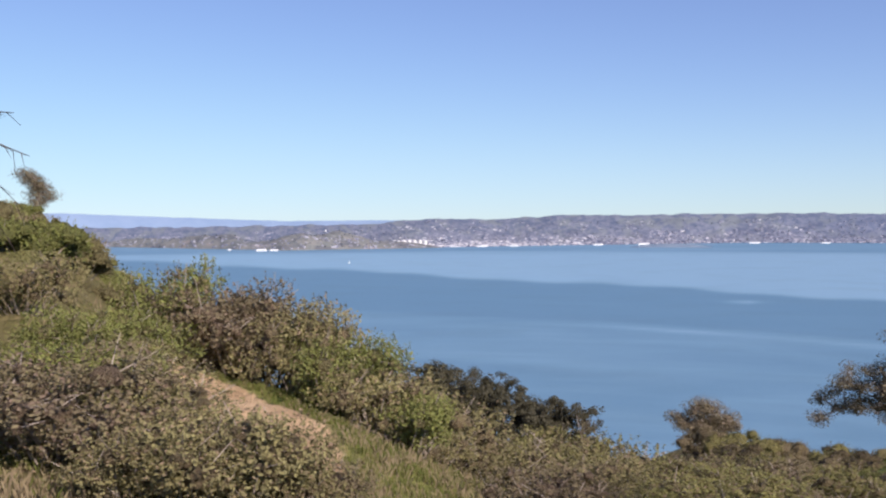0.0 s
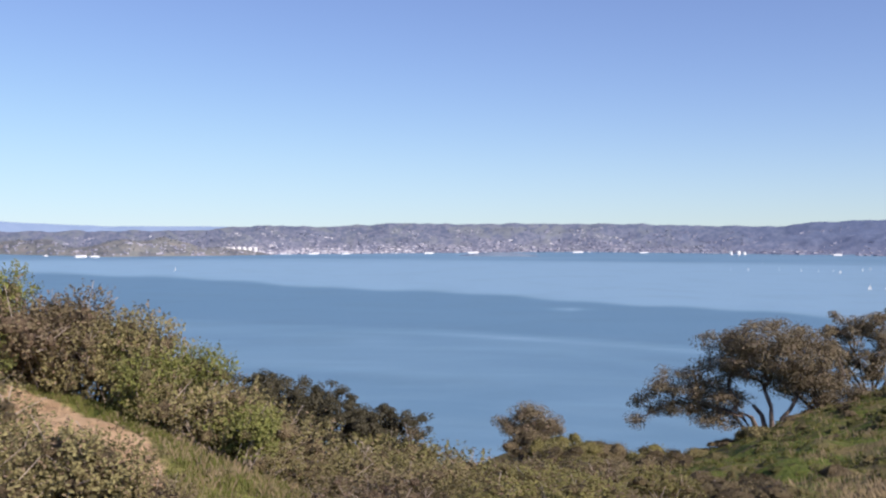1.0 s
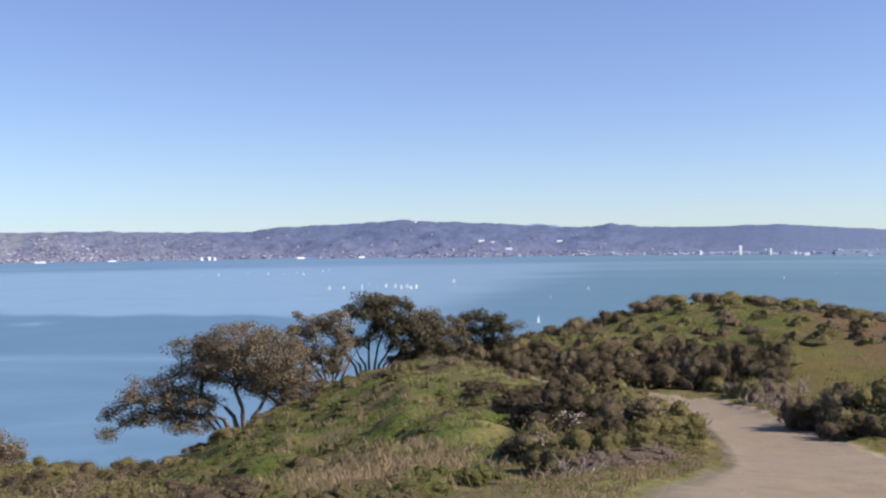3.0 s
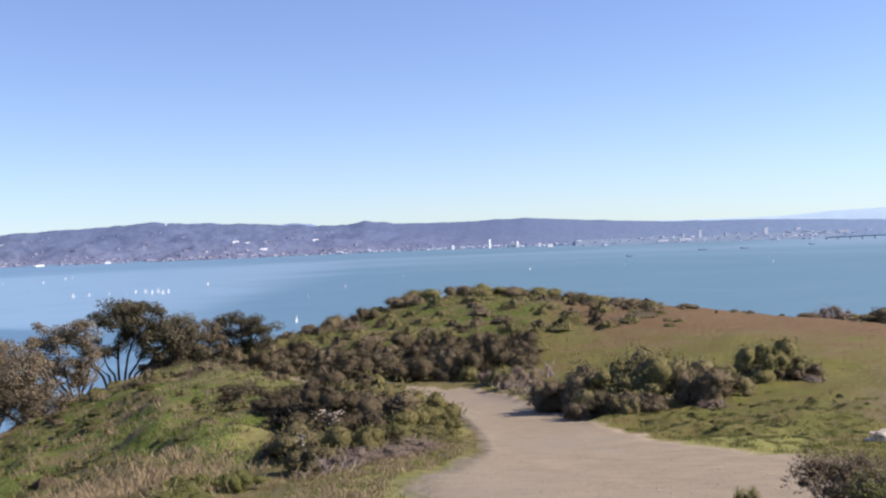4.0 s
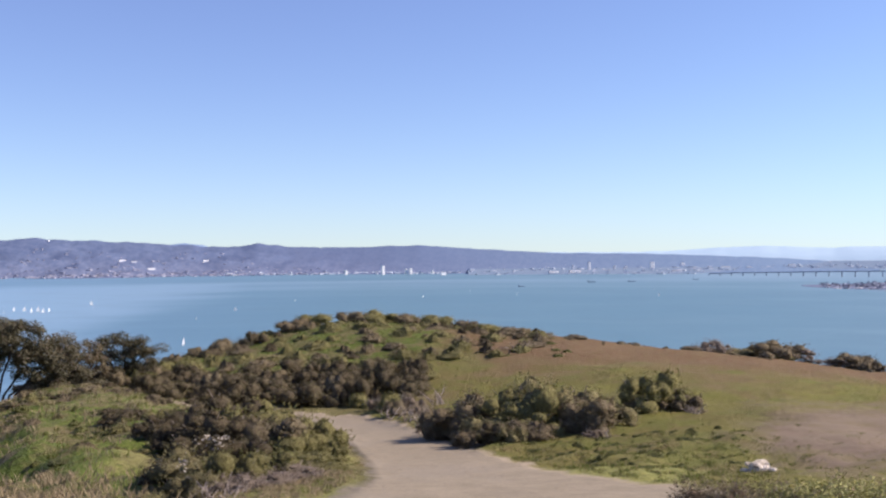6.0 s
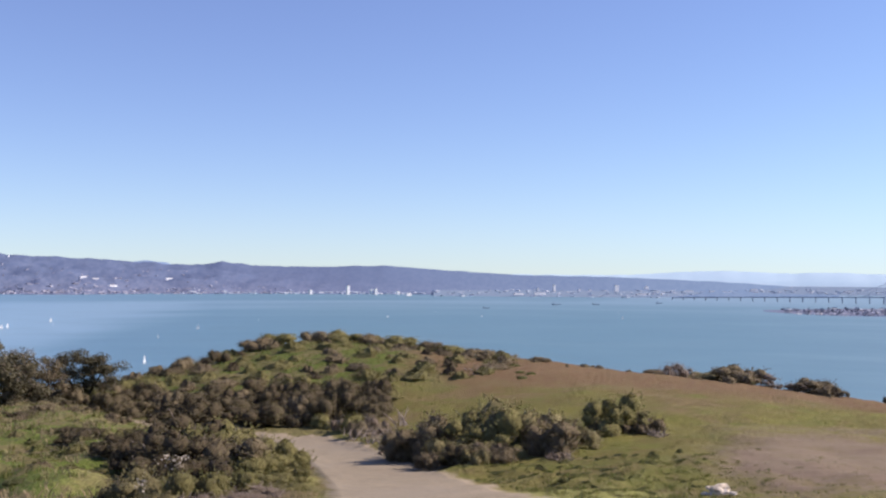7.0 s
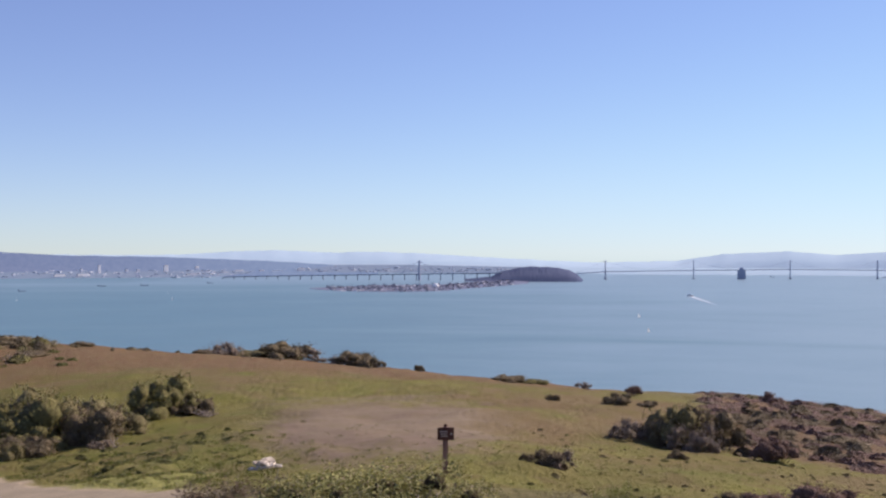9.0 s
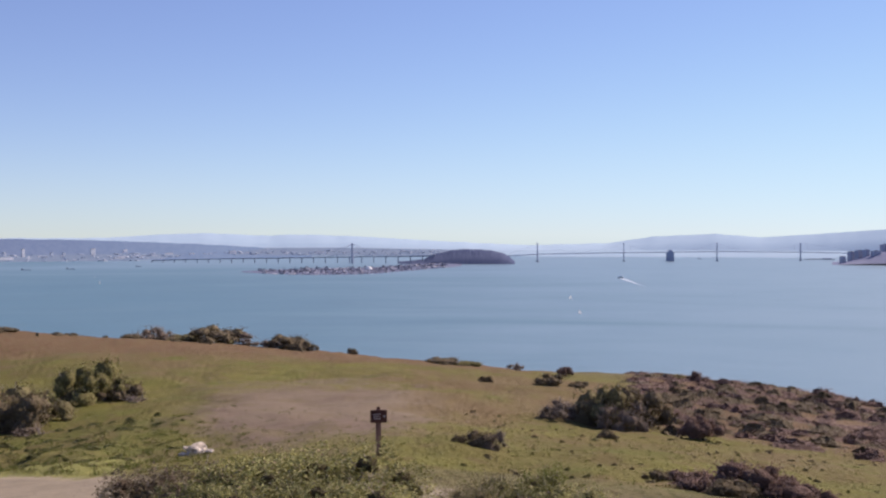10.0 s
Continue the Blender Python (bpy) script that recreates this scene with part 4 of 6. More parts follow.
def wooded_isle(a, t):
    """The hump: a low wooded shoulder, a broad crown and a steep end."""
    rim = float(np.interp(a, [86.6, 87.6, 88.3, 88.8, 89.3, 89.9, 90.5, 91.4, 92.1, 92.7, 93.1, 93.45], [0, 6, 10, 22, 27, 33.5, 36, 35, 32, 26, 17, 0]))
    rough = 1.0 * noise.fractal((a * 2.5, t * 3, 4), 1, 2.2, 5) + 1.4 * noise.fractal((a * 8, t * 14, 2), 1, 2.2, 3)
    return 2480 + 320 * t, -1 + rim * (1 + rough / 36) * math.sin(math.pi * min(1, t)) ** 0.6


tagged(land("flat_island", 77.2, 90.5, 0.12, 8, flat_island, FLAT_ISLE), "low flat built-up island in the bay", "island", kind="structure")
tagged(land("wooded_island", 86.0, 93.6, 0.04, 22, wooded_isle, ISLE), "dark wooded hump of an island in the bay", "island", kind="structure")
strew_town("island_town", 620, lambda r: (lambda a, t: (a, *flat_island(a, t), r.uniform(0.35, 0.75)))(r.uniform(79.2, 89.5), r.uniform(0.04, 0.8)), "low pale buildings crowded on the flat island", 6, ISLE_TOWN)


def tree_clumps(name, count, place, material, label, seed, leaf=2.4):
    """Far woods: rounded clumps of leaves, joined."""
    rng = np.random.default_rng(seed)
    cs, ns = [], []
    for _ in range(count):
        p, r = place(rng)
        d = rng.normal(0, 1, (16, 3))
        d /= np.linalg.norm(d, axis=1, keepdims=True)
        cs.append(np.array(p) + d * r * np.array([1, 1, 0.8]))
        ns.append(d * 0.35 + np.array([0, 0, 1.0]))
    me = leaf_mesh(name, np.concatenate(cs), np.concatenate(ns), leaf, material, rng, 0.9)
    return tagged(new(name, me), label, "woods", kind="stuff")


def flat_spot(rng):
    a, t = rng.uniform(79, 89.5), rng.uniform(0.05, 0.9)
    d, z = flat_island(a, t)
    return polar(a, d, z + 2), rng.uniform(1.5, 3.2)


# Bluish haze is blended into the island leaves' own colour.
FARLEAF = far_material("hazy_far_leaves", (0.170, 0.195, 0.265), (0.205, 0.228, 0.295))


tree_clumps("island_trees", 170, flat_spot, FARLEAF, "dark hazy trees among the island buildings", 12)
hall = thing("domed_hall", Matrix.Translation(polar(85.14, 2010, 3)), "small white domed hall on the flat island", "hall")
s = Shape()
for k in range(6):
    q0, q1 = k * math.pi / 12, (k + 1) * math.pi / 12
    s.tube([(0, 0, 7 * math.sin(q0)), (0, 0, 7 * math.sin(q1))], [7 * math.cos(q0), 7 * math.cos(q1) + 0.01], 16)
part("dome", s.mesh("dome", WHITE), hall)

# dark groves between the houses across the bay
def hill_spot(a0, a1, top, size):
    def place(rng):
        a, t = rng.uniform(a0, a1), 0.03 + top * rng.uniform() ** 1.2
        d, z = hill_height(a, t)
        return polar(a, d, z + 1.5), rng.uniform(*size)
    return place


def headland_spot(rng):
    a, t = rng.uniform(-21, -1.5), rng.uniform(0.04, 0.62)
    return polar(a, *headland_height(a, t)), rng.uniform(1.5, 4.0)


# Grove leaves, lightened and blued by haze in the base colour.
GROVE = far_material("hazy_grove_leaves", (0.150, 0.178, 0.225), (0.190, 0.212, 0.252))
tree_clumps("far_groves", 620, hill_spot(-8, 26, 0.85, (2.0, 4.5)), GROVE, "dark groves between the houses of the far town", 17, 3.0)
tree_clumps("far_groves", 420, headland_spot, GROVE, "dark scattered trees over the headland", 18, 2.6)

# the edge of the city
# The hill's colour includes the haze in front of it.
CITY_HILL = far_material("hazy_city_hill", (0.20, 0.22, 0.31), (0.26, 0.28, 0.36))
city_ground = land("city_shore", 109.6, 122, 0.12, 8, lambda a, t: (2560 + 300 * t, -1 + min(1, max(0, (a - 109.8) / 3)) * (5 + 26 * math.sin(math.pi * t) * min(1, max(0, (a - 110.4) / 2)))), CITY_HILL)
tagged(city_ground, "dark hazy hill at the edge of the city", "shore", kind="structure")
rng = random.Random(21)
for az, w, h in ((110.9, 8, 16), (111.3, 10, 27), (111.7, 16, 30), (112.05, 10, 32), (112.5, 18, 30), (112.9, 14, 44), (113.3, 16, 42), (113.9, 20, 52), (114.6, 18, 55), (115.4, 20, 80), (116.3, 22, 58)):
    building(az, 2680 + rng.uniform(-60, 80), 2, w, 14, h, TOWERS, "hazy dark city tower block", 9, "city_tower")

wharf = thing("wharf", Matrix.Translation(polar(109.75, 3120, 0)) @ pose(0, 0, 0, 0, 0, -109.75), "long low hazy wharf beside the bridge", "wharf")
s = Shape()
s.box(0, 0, -1, 84, 16, 2.6)
part("quay", s.mesh("quay", CONCRETE), wharf)
s = Shape()
s.gable(20, 0, 1.6, 26, 10, 2.4, 1.0)
part("shed", s.mesh("shed", TOWN_HAZE), wharf)

# ---- boats ----
def sailboat(az, el, length, heading, label="small white sailboat under sail", bare=False):
    d = EYE / math.tan(radians(-el))
    b = thing("sailboat", Matrix.Translation(polar(az, d, 0)) @ pose(0, 0, 0, 0, 4, heading), label, "boat", "sailboats on the bay")
    L = length
    s = Shape()
    rows = ((-0.5, 0.10, 0.75), (-0.2, 0.15, 0.7), (0.15, 0.13, 0.75), (0.5, 0.005, 0.95))
    for x, w, z in rows:
        s.v += [(x * L, -w * L, z * 0.1 * L), (x * L, -w * L * 0.5, -0.05 * L), (x * L, w * L * 0.5, -0.05 * L), (x * L, w * L, z * 0.1 * L)]
    for i in range(3):
        for k in range(4):
            j = (k + 1) % 4
            s.f.append((i * 4 + k, i * 4 + j, (i + 1) * 4 + j, (i + 1) * 4 + k))
    s.f.append((0, 1, 2, 3))
    part("hull", s.mesh("hull", WHITE), b)
    s = Shape()
    s.tube([(0.08 * L, 0, 0), (0.08 * L, 0, 1.45 * L)], [0.012 * L, 0.008 * L], 5)
    part("mast", s.mesh("mast", CONCRETE), b)
    if not bare:
        for nm, x0, x1, top in (("mainsail", 0.06, -0.45, 1.4), ("jib", 0.46, 0.10, 1.15)):
            s = Shape()
            belly = 0.06 * L
            for f in range(5):
                t = f / 4
                xa, xb = (x0 if nm == "mainsail" else x0 + (0.09 - x0) * t) * L, (x1 + ((0.06 if nm == "mainsail" else 0.09) - x1) * t) * L
                z = (0.18 + (top - 0.18) * t) * L
                s.v += [(xa, 0, z), ((xa + xb) / 2, belly * (1 - t) + 0.02, z), (xb, 0.01, z), ((xa + xb) / 2, belly * (1 - t) - 0.02, z)]
            for f in range(4):
                for k in range(4):
                    j = (k + 1) % 4
                    s.f.append((f * 4 + k, f * 4 + j, f * 4 + 4 + j, f * 4 + 4 + k))
            part(nm, s.mesh(nm, SAIL), b)
    return b


rng = random.Random(5)
sailboat(-5.3, -2.23, 5.6, 70)
sailboat(44.17, -4.97, 4.8, 20, "white sailboat with both sails set")
sailboat(44.87, -3.61, 3.6, 60)
for az, el in ((34.22, -2.94), (34.6, -2.75), (35.11, -2.95), (35.59, -2.86), (36.44, -2.99), (36.76, -2.93), (37.01, -3.0), (37.3, -2.97), (33.2, -2.92), (39.5, -2.88), (39.41, -2.68), (32.4, -2.95), (36.1, -2.9)):
    sailboat(az, el, rng.uniform(4.2, 5.6), rng.uniform(-30, 60), "white racing sailboat in a fleet")
for az, el in ((25.41, -2.03), (26.3, -2.05), (27.04, -1.67), (27.9, -2.01), (29.01, -2.05), (29.88, -2.06), (30.61, -2.04), (30.96, -2.11), (32.05, -1.96), (32.41, -1.9)):
    sailboat(az, el, rng.uniform(3.6, 4.6), rng.uniform(-40, 80))
for az, el in ((50.27, -2.67), (60.11, -2.26), (57.44, -2.56), (62.74, -2.49), (70.37, -2.24), (70.6, -2.56), (46.97, -3.14), (96.53, -3.57), (97.05, -4.37)):
    sailboat(az, el, rng.uniform(3.0, 4.0), rng.uniform(-40, 80), "small white boat out on the bay")


def barge(az, el, length):
    d = EYE / math.tan(radians(-el))
    b = thing("barge", Matrix.Translation(polar(az, d, 0)) @ pose(0, 0, 0, 0, 0, -az), "dark anchored freight ship far out", "ship", "anchored ships")
    s = Shape()
    s.box(0, 0, -0.5, length, 4, 1.7, 0, 0.97)
    part("hull", s.mesh("hull", HULL), b)
    s = Shape()
    s.box(-length * 0.4, 0, 1.2, length * 0.12, 3, 2.4)
    part("bridge_house", s.mesh("bridge_house", CONCRETE), b)


for az, el, length in ((63.0, -2.0, 14), (66.95, -1.78, 19), (69.14, -1.76, 17), (72.6, -1.66, 14), (103.6, -1.3, 14)):
    barge(az, el, length)

# motor boat and its wake
boat = thing("motor_boat", Matrix.Translation(polar(99.3, EYE / math.tan(radians(2.38)), 0)) @ pose(0, 0, 0, 0, 0, -70), "fast white motor boat", "boat")
s = Shape()
s.box(0, 0, -0.3, 11, 3.4, 2.2, 0, 1.06)
part("hull", s.mesh("hull", WHITE), boat)
s = Shape()
s.box(-1, 0, 1.9, 5, 2.6, 1.8, 0, 0.8)
part("cabin", s.mesh("cabin", WHITE), boat)
s = Shape()
w0, w1 = polar(99.35, EYE / math.tan(radians(2.40))), polar(100.7, EYE / math.tan(radians(2.85)))
acr = (w1 - w0).normalized().cross(Vector((0, 0, 1)))
for k in range(13):
    t = k / 12
    p, half = w0.lerp(w1, t), 3.0 * (1 - t) ** 0.7 + 0.3
    s.v += [tuple(p - acr * half + Vector((0, 0, 0.25))), tuple(p + acr * half + Vector((0, 0, 0.25)))]
s.f = [(2 * k, 2 * k + 1, 2 * k + 3, 2 * k + 2) for k in range(12)]
tagged(new("wake", s.mesh("wake", FOAM)), "white foam wake behind the motor boat", "wake", kind="stuff")


# ---- scrub ----
def shrub_meshes(kind, seed, level, leaf, count, twigs=10, sparse=False):
    """Leaves and stems of one shrub, one metre across and one metre high."""
    rng = np.random.default_rng(seed)
    lobes = [((rng.normal(0, 0.06), rng.normal(0, 0.06), 0.36), (0.32, 0.30, 0.30))]
    squash = rng.uniform(0.7, 1.0)
    for k in range(int(rng.integers(14, 20)) if level < 2 else int(rng.integers(8, 12))):
        a, r = rng.uniform(0, 6.283), 0.47 * rng.uniform(0.2, 1) ** 0.5
        r *= squash + (1 - squash) * abs(math.cos(a + seed))
        z = rng.uniform(0.22, 0.74 if level < 1 else 0.62 if level < 2 else 0.56) * (1 - (r / 0.55) ** 2 * 0.45)
        q = rng.uniform(0.08, 0.23) if level < 1 else rng.uniform(0.11, 0.25) if level < 2 else rng.uniform(0.14, 0.27)
        lobes.append(((r * math.cos(a), r * math.sin(a), z), (q, q * rng.uniform(0.8, 1.2), q * rng.uniform(0.75, 1.2))))
    if sparse:
        count, twigs = int(count * 0.4), twigs * 2
    close = level == 0 and not sparse
    cs, ns = tufts(lobes, count, rng, 0.085 if close else 0.032) if level < 2 and not sparse else lobe_leaves(lobes, count, rng)
    keep = cs[:, 2] > 0.0
    cs, ns = cs[keep], ns[keep]
    s = Shape()
    extra_c, extra_n = [], []
    for c, r in lobes[1:]:
        p0 = Vector((c[0] * 0.12, c[1] * 0.12, -0.1))
        p2 = Vector(c)
        p1 = p0.lerp(p2, 0.5) + Vector(rng.normal(0, 0.04, 3))
        s.tube([p0, p1, p2], [0.013, 0.009, 0.004], 5 if close else 4)
        for _ in range(twigs // 5):
            d = Vector(rng.normal(0, 1, 3)).normalized()
            d.z = abs(d.z) + 0.3
            tip = p2 + d.normalized() * (max(r) * (rng.uniform(1.0, 1.4) if close else rng.uniform(0.95, 1.12)))
            s.tube([p2, tip], [0.005, 0.002], 3)
            for f in np.linspace(0.6, 1.0, 5):
                extra_c.append(np.array(p2.lerp(tip, f)) + rng.normal(0, 0.02, 3))
                extra_n.append(np.array(d))
    cs, ns = np.concatenate([cs, np.array(extra_c)]), np.concatenate([ns, np.array(extra_n)])
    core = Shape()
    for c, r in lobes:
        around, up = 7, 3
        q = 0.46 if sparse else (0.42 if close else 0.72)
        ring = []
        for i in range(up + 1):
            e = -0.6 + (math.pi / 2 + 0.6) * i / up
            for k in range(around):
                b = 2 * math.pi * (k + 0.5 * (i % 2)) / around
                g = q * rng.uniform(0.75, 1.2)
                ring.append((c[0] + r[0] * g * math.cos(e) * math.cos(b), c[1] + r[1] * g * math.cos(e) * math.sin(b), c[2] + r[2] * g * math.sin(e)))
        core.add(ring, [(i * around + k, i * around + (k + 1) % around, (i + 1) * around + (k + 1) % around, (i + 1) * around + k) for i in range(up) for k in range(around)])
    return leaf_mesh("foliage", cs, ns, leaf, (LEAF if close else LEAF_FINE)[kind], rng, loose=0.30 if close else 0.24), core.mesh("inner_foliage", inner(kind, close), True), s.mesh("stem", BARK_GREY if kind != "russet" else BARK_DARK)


SHRUBS = {}


def shrub_form(kind, near, k):
    key = (kind, near, k)
    if key not in SHRUBS:
        seed = sum(map(ord, kind)) * 10 + k + 100 * near
        SHRUBS[key] = shrub_meshes(kind, seed, near, *((0.027, 7000, 10), (0.025, 5000, 5), (0.040, 1900, 5))[near], kind == "grey")
    return SHRUBS[key]


SHRUB_WORDS = {
    "green": "bushy green coastal scrub with fresh leaves", "olive": "dull olive scrub bush on the slope", "brown": "dark brownish scrub bush, thickly twigged",
    "moss": "dark mossy green scrub bush, dense and rounded", "grey": "dry greyish half-bare scrub bush", "russet": "low dark russet scrub bush", "dark": "tall dark thicket bush with shaded twigs", "bright": "sunlit scrub bush with bright yellow-green leaves",
}
dice = random.Random(77)


def shrub(kind, az, d, w, h, deep=None, words=""):
    """A scrub bush of that width and height at a place of the plan."""
    near = 0 if d < 19 else (1 if d < 55 or 72 < az < 98 else 2)
    leaves, core, stems = shrub_form(kind, near, dice.randrange(3))
    p = polar(az, d)
    z = ground_z(p.x, p.y)
    sunk = 0.04 if near == 0 else 0.2
    h = h * 1.2 if near == 2 else h
    m = Matrix.Translation((p.x, p.y, z - sunk * h)) @ Matrix.Rotation(dice.uniform(0, 6.28), 4, "Z") @ Matrix.Diagonal((w, deep or w * dice.uniform(0.85, 1.1), h * (1.08 + sunk), 1))
    ob = thing("shrub", m, words or SHRUB_WORDS[kind], "shrub", "coastal scrub")
    part("foliage", leaves, ob)
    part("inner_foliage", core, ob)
    part("stem", stems, ob)
    return ob


def low_scrub(kinds, spots, seed, label):
    """Many low bushes, too many to pick apart, as one mesh: leaves over lumpy cushions."""
    r, V, F, slots, n = np.random.default_rng(seed), [], [], [], 0
    for az, d, w, h in spots:
        k = int(r.integers(len(kinds)))
        me = shrub_form(kinds[k], 2, int(r.integers(3)))[0]
        v = np.empty(len(me.vertices) * 3, np.float32)
        me.vertices.foreach_get("co", v)
        v = v.reshape(-1, 4, 3)
        v = v[r.permutation(len(v))[: int(70 + 110 * w)]].reshape(-1, 3)
        a, p = r.uniform(0, 6.28), polar(az, d)
        x, y = v[:, 0] * w * math.cos(a) - v[:, 1] * w * math.sin(a), v[:, 0] * w * math.sin(a) + v[:, 1] * w * math.cos(a)
        z0 = ground_z(p.x, p.y) - 0.25 * h - 0.05
        V.append(np.stack([x + p.x, y + p.y, v[:, 2] * h * 1.25 + z0], -1))
        quads = np.arange(len(v)).reshape(-1, 4) + n
        F += quads.tolist()
        slots += [2 * k] * len(quads)
        n += len(v)
        around, up, c = 9, 4, []
        for i in range(up + 1):
            e = math.pi / 2 * i / up
            for q in range(around):
                b, g = 6.2832 * q / around, r.uniform(0.7, 1.2)
                c.append((p.x + 0.33 * w * g * math.cos(e) * math.cos(b), p.y + 0.33 * w * g * math.cos(e) * math.sin(b), z0 + 0.68 * h * g * math.sin(e) + 0.05 * h))
        V.append(np.array(c))
        for i in range(up):
            for q in range(around):
                F.append((n + i * around + q, n + i * around + (q + 1) % around, n + (i + 1) * around + (q + 1) % around, n + (i + 1) * around + q))
        slots += [2 * k + 1] * (up * around)
        n += len(c)
    me = bpy.data.meshes.new("low_scrub")
    me.from_pydata(np.concatenate(V).tolist(), [], F)
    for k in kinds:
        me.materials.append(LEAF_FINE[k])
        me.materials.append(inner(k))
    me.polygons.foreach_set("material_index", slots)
    return tagged(new("low_scrub", me), label, "scrub", kind="stuff")


def thicket(kinds, count, az0, az1, d0, d1, w, h, seed, joined="", gap=0.42):
    """Scrub bushes strewn over a patch of the plan."""
    r, made, spots = random.Random(seed), [], []
    tries = 0
    while len(made) < count and tries < count * 30:
        tries += 1
        a, d = r.uniform(az0, az1), math.sqrt(r.uniform(d0 * d0, d1 * d1))
        k = r.uniform(*w)
        p = polar(a, d)
        if any((p - q).length < gap * (k + q2) for q, q2 in made):
            continue
        if along_plan(np.array([p.x]), np.array([p.y]), ROAD)[0] > 0 or along_plan(np.array([p.x]), np.array([p.y]), TRAIL)[0] > 0:
            continue
        made.append((p, k))
        if not joined:
            shrub(r.choice(kinds), a, d, k, r.uniform(*h))
        else:
            spots.append((a, d, k, r.uniform(*h)))
    if joined:
        low_scrub(kinds, spots, seed, joined)


# close scrub on the left, below and above the foot trail
for kind, az, d, w, h in (("brown", -24.5, 7.8, 1.5, 1.0), ("brown", -20.5, 7.3, 1.4, 0.86), ("olive", -17.3, 7.6, 1.4, 0.78), ("olive", -14.6, 7.3, 1.2, 0.66), ("olive", -12.3, 6.2, 1.1, 0.80), ("olive", -10.3, 6.0, 0.9, 0.72),
                          ("olive", -11.4, 7.1, 1.0, 0.56), ("olive", -8.7, 6.2, 0.8, 0.56), ("brown", -7.2, 6.1, 0.7, 0.46), ("olive", -5.9, 6.2, 0.6, 0.34), ("green", -4.6, 6.2, 0.4, 0.2), ("olive", -16.2, 6.3, 0.8, 0.55),
                          ("green", -15.3, 16.4, 1.6, 1.9), ("brown", -13.4, 16.6, 2.2, 1.75), ("brown", -11.4, 16.2, 2.2, 1.75), ("olive", -9.5, 15.6, 2.0, 1.6), ("olive", -7.9, 14.9, 1.7, 1.6), ("brown", -12.4, 17.4, 2.2, 1.7), ("brown", -10.4, 17.0, 2.0, 1.7), ("green", -8.0, 15.8, 1.4, 1.5),
                          ("green", -5.4, 13.6, 1.5, 1.3), ("olive", -3.6, 13.3, 1.5, 1.25), ("green", -1.9, 13.0, 1.3, 1.0), ("olive", -6.4, 15.2, 1.6, 1.2), ("olive", -0.4, 14.0, 1.4, 0.85)):
    shrub(kind, az, d, w, h)
thicket(("green", "bright", "olive", "green"), 28, -33, -17, 11, 34, (1.1, 2.0), (0.7, 1.1), 31)
thicket(("green", "olive", "brown"), 6, -20, -16.5, 9.5, 13.5, (1.0, 1.5), (0.6, 0.9), 32)
thicket(("green", "bright", "olive"), 46, -28, -15.8, 15, 32, (0.8, 1.6), (0.4, 0.8), 54, "low green scrub on the upper bank", 0.35)
thicket(("olive", "moss", "brown"), 18, -2, 8, 14.5, 24, (1.5, 2.4), (1.1, 1.6), 33)
thicket(("olive", "brown", "moss", "green"), 9, 3.5, 10, 10.5, 14.5, (1.2, 1.9), (0.8, 1.05), 34)
thicket(("moss", "dark", "brown"), 9, 9.5, 18, 10.5, 15, (1.1, 1.7), (0.45, 0.7), 56)
thicket(("olive", "moss", "brown"), 14, 1, 8.5, 17, 30, (1.6, 2.6), (1.3, 1.8), 35)
thicket(("moss", "brown", "dark"), 20, 8, 18, 17, 32, (1.6, 2.6), (0.8, 1.15), 57)
thicket(("moss", "dark", "moss", "brown"), 22, 15, 27, 17, 34, (1.3, 2.2), (0.6, 1.0), 36)
thicket(("moss", "dark", "brown"), 18, 14, 22.5, 38, 64, (1.8, 3.2), (0.9, 1.5), 37)
thicket(("brown", "olive"), 10, 20, 28, 60, 72, (1.2, 2.2), (0.5, 0.9), 38)
thicket(("olive", "green"), 10, 26, 42, 19, 25, (1.0, 1.6), (0.4, 0.7), 39)
thicket(("brown", "olive"), 90, 21, 46, 32, 78, (0.7, 2.0), (0.25, 0.65), 40, "low brown scrub among the grass")
thicket(("green",), 60, 24, 47, 34, 74, (0.6, 1.5), (0.2, 0.45), 48, "low fresh green weeds among the grass")
thicket(("tussock",), 330, 19, 48, 31, 80, (0.6, 2.0), (0.18, 0.48), 49, "rounded grass tussocks on the green slope", 0.3)
thicket(("tussock",), 70, 60, 75, 26, 44, (0.4, 1.2), (0.12, 0.3), 50, "rounded grass tussocks beside the road", 0.3)
thicket(("tussock",), 90, 42, 66, 82, 112, (0.8, 2.0), (0.2, 0.5), 51, "rounded grass tussocks on the knoll", 0.3)

thicket(("dark", "brown", "moss"), 15, 31, 43, 58, 74, (1.0, 2.2), (0.4, 0.8), 58)
thicket(("dark", "moss"), 7, 40.5, 43.5, 36, 52, (1.0, 2.0), (0.5, 0.95), 59)

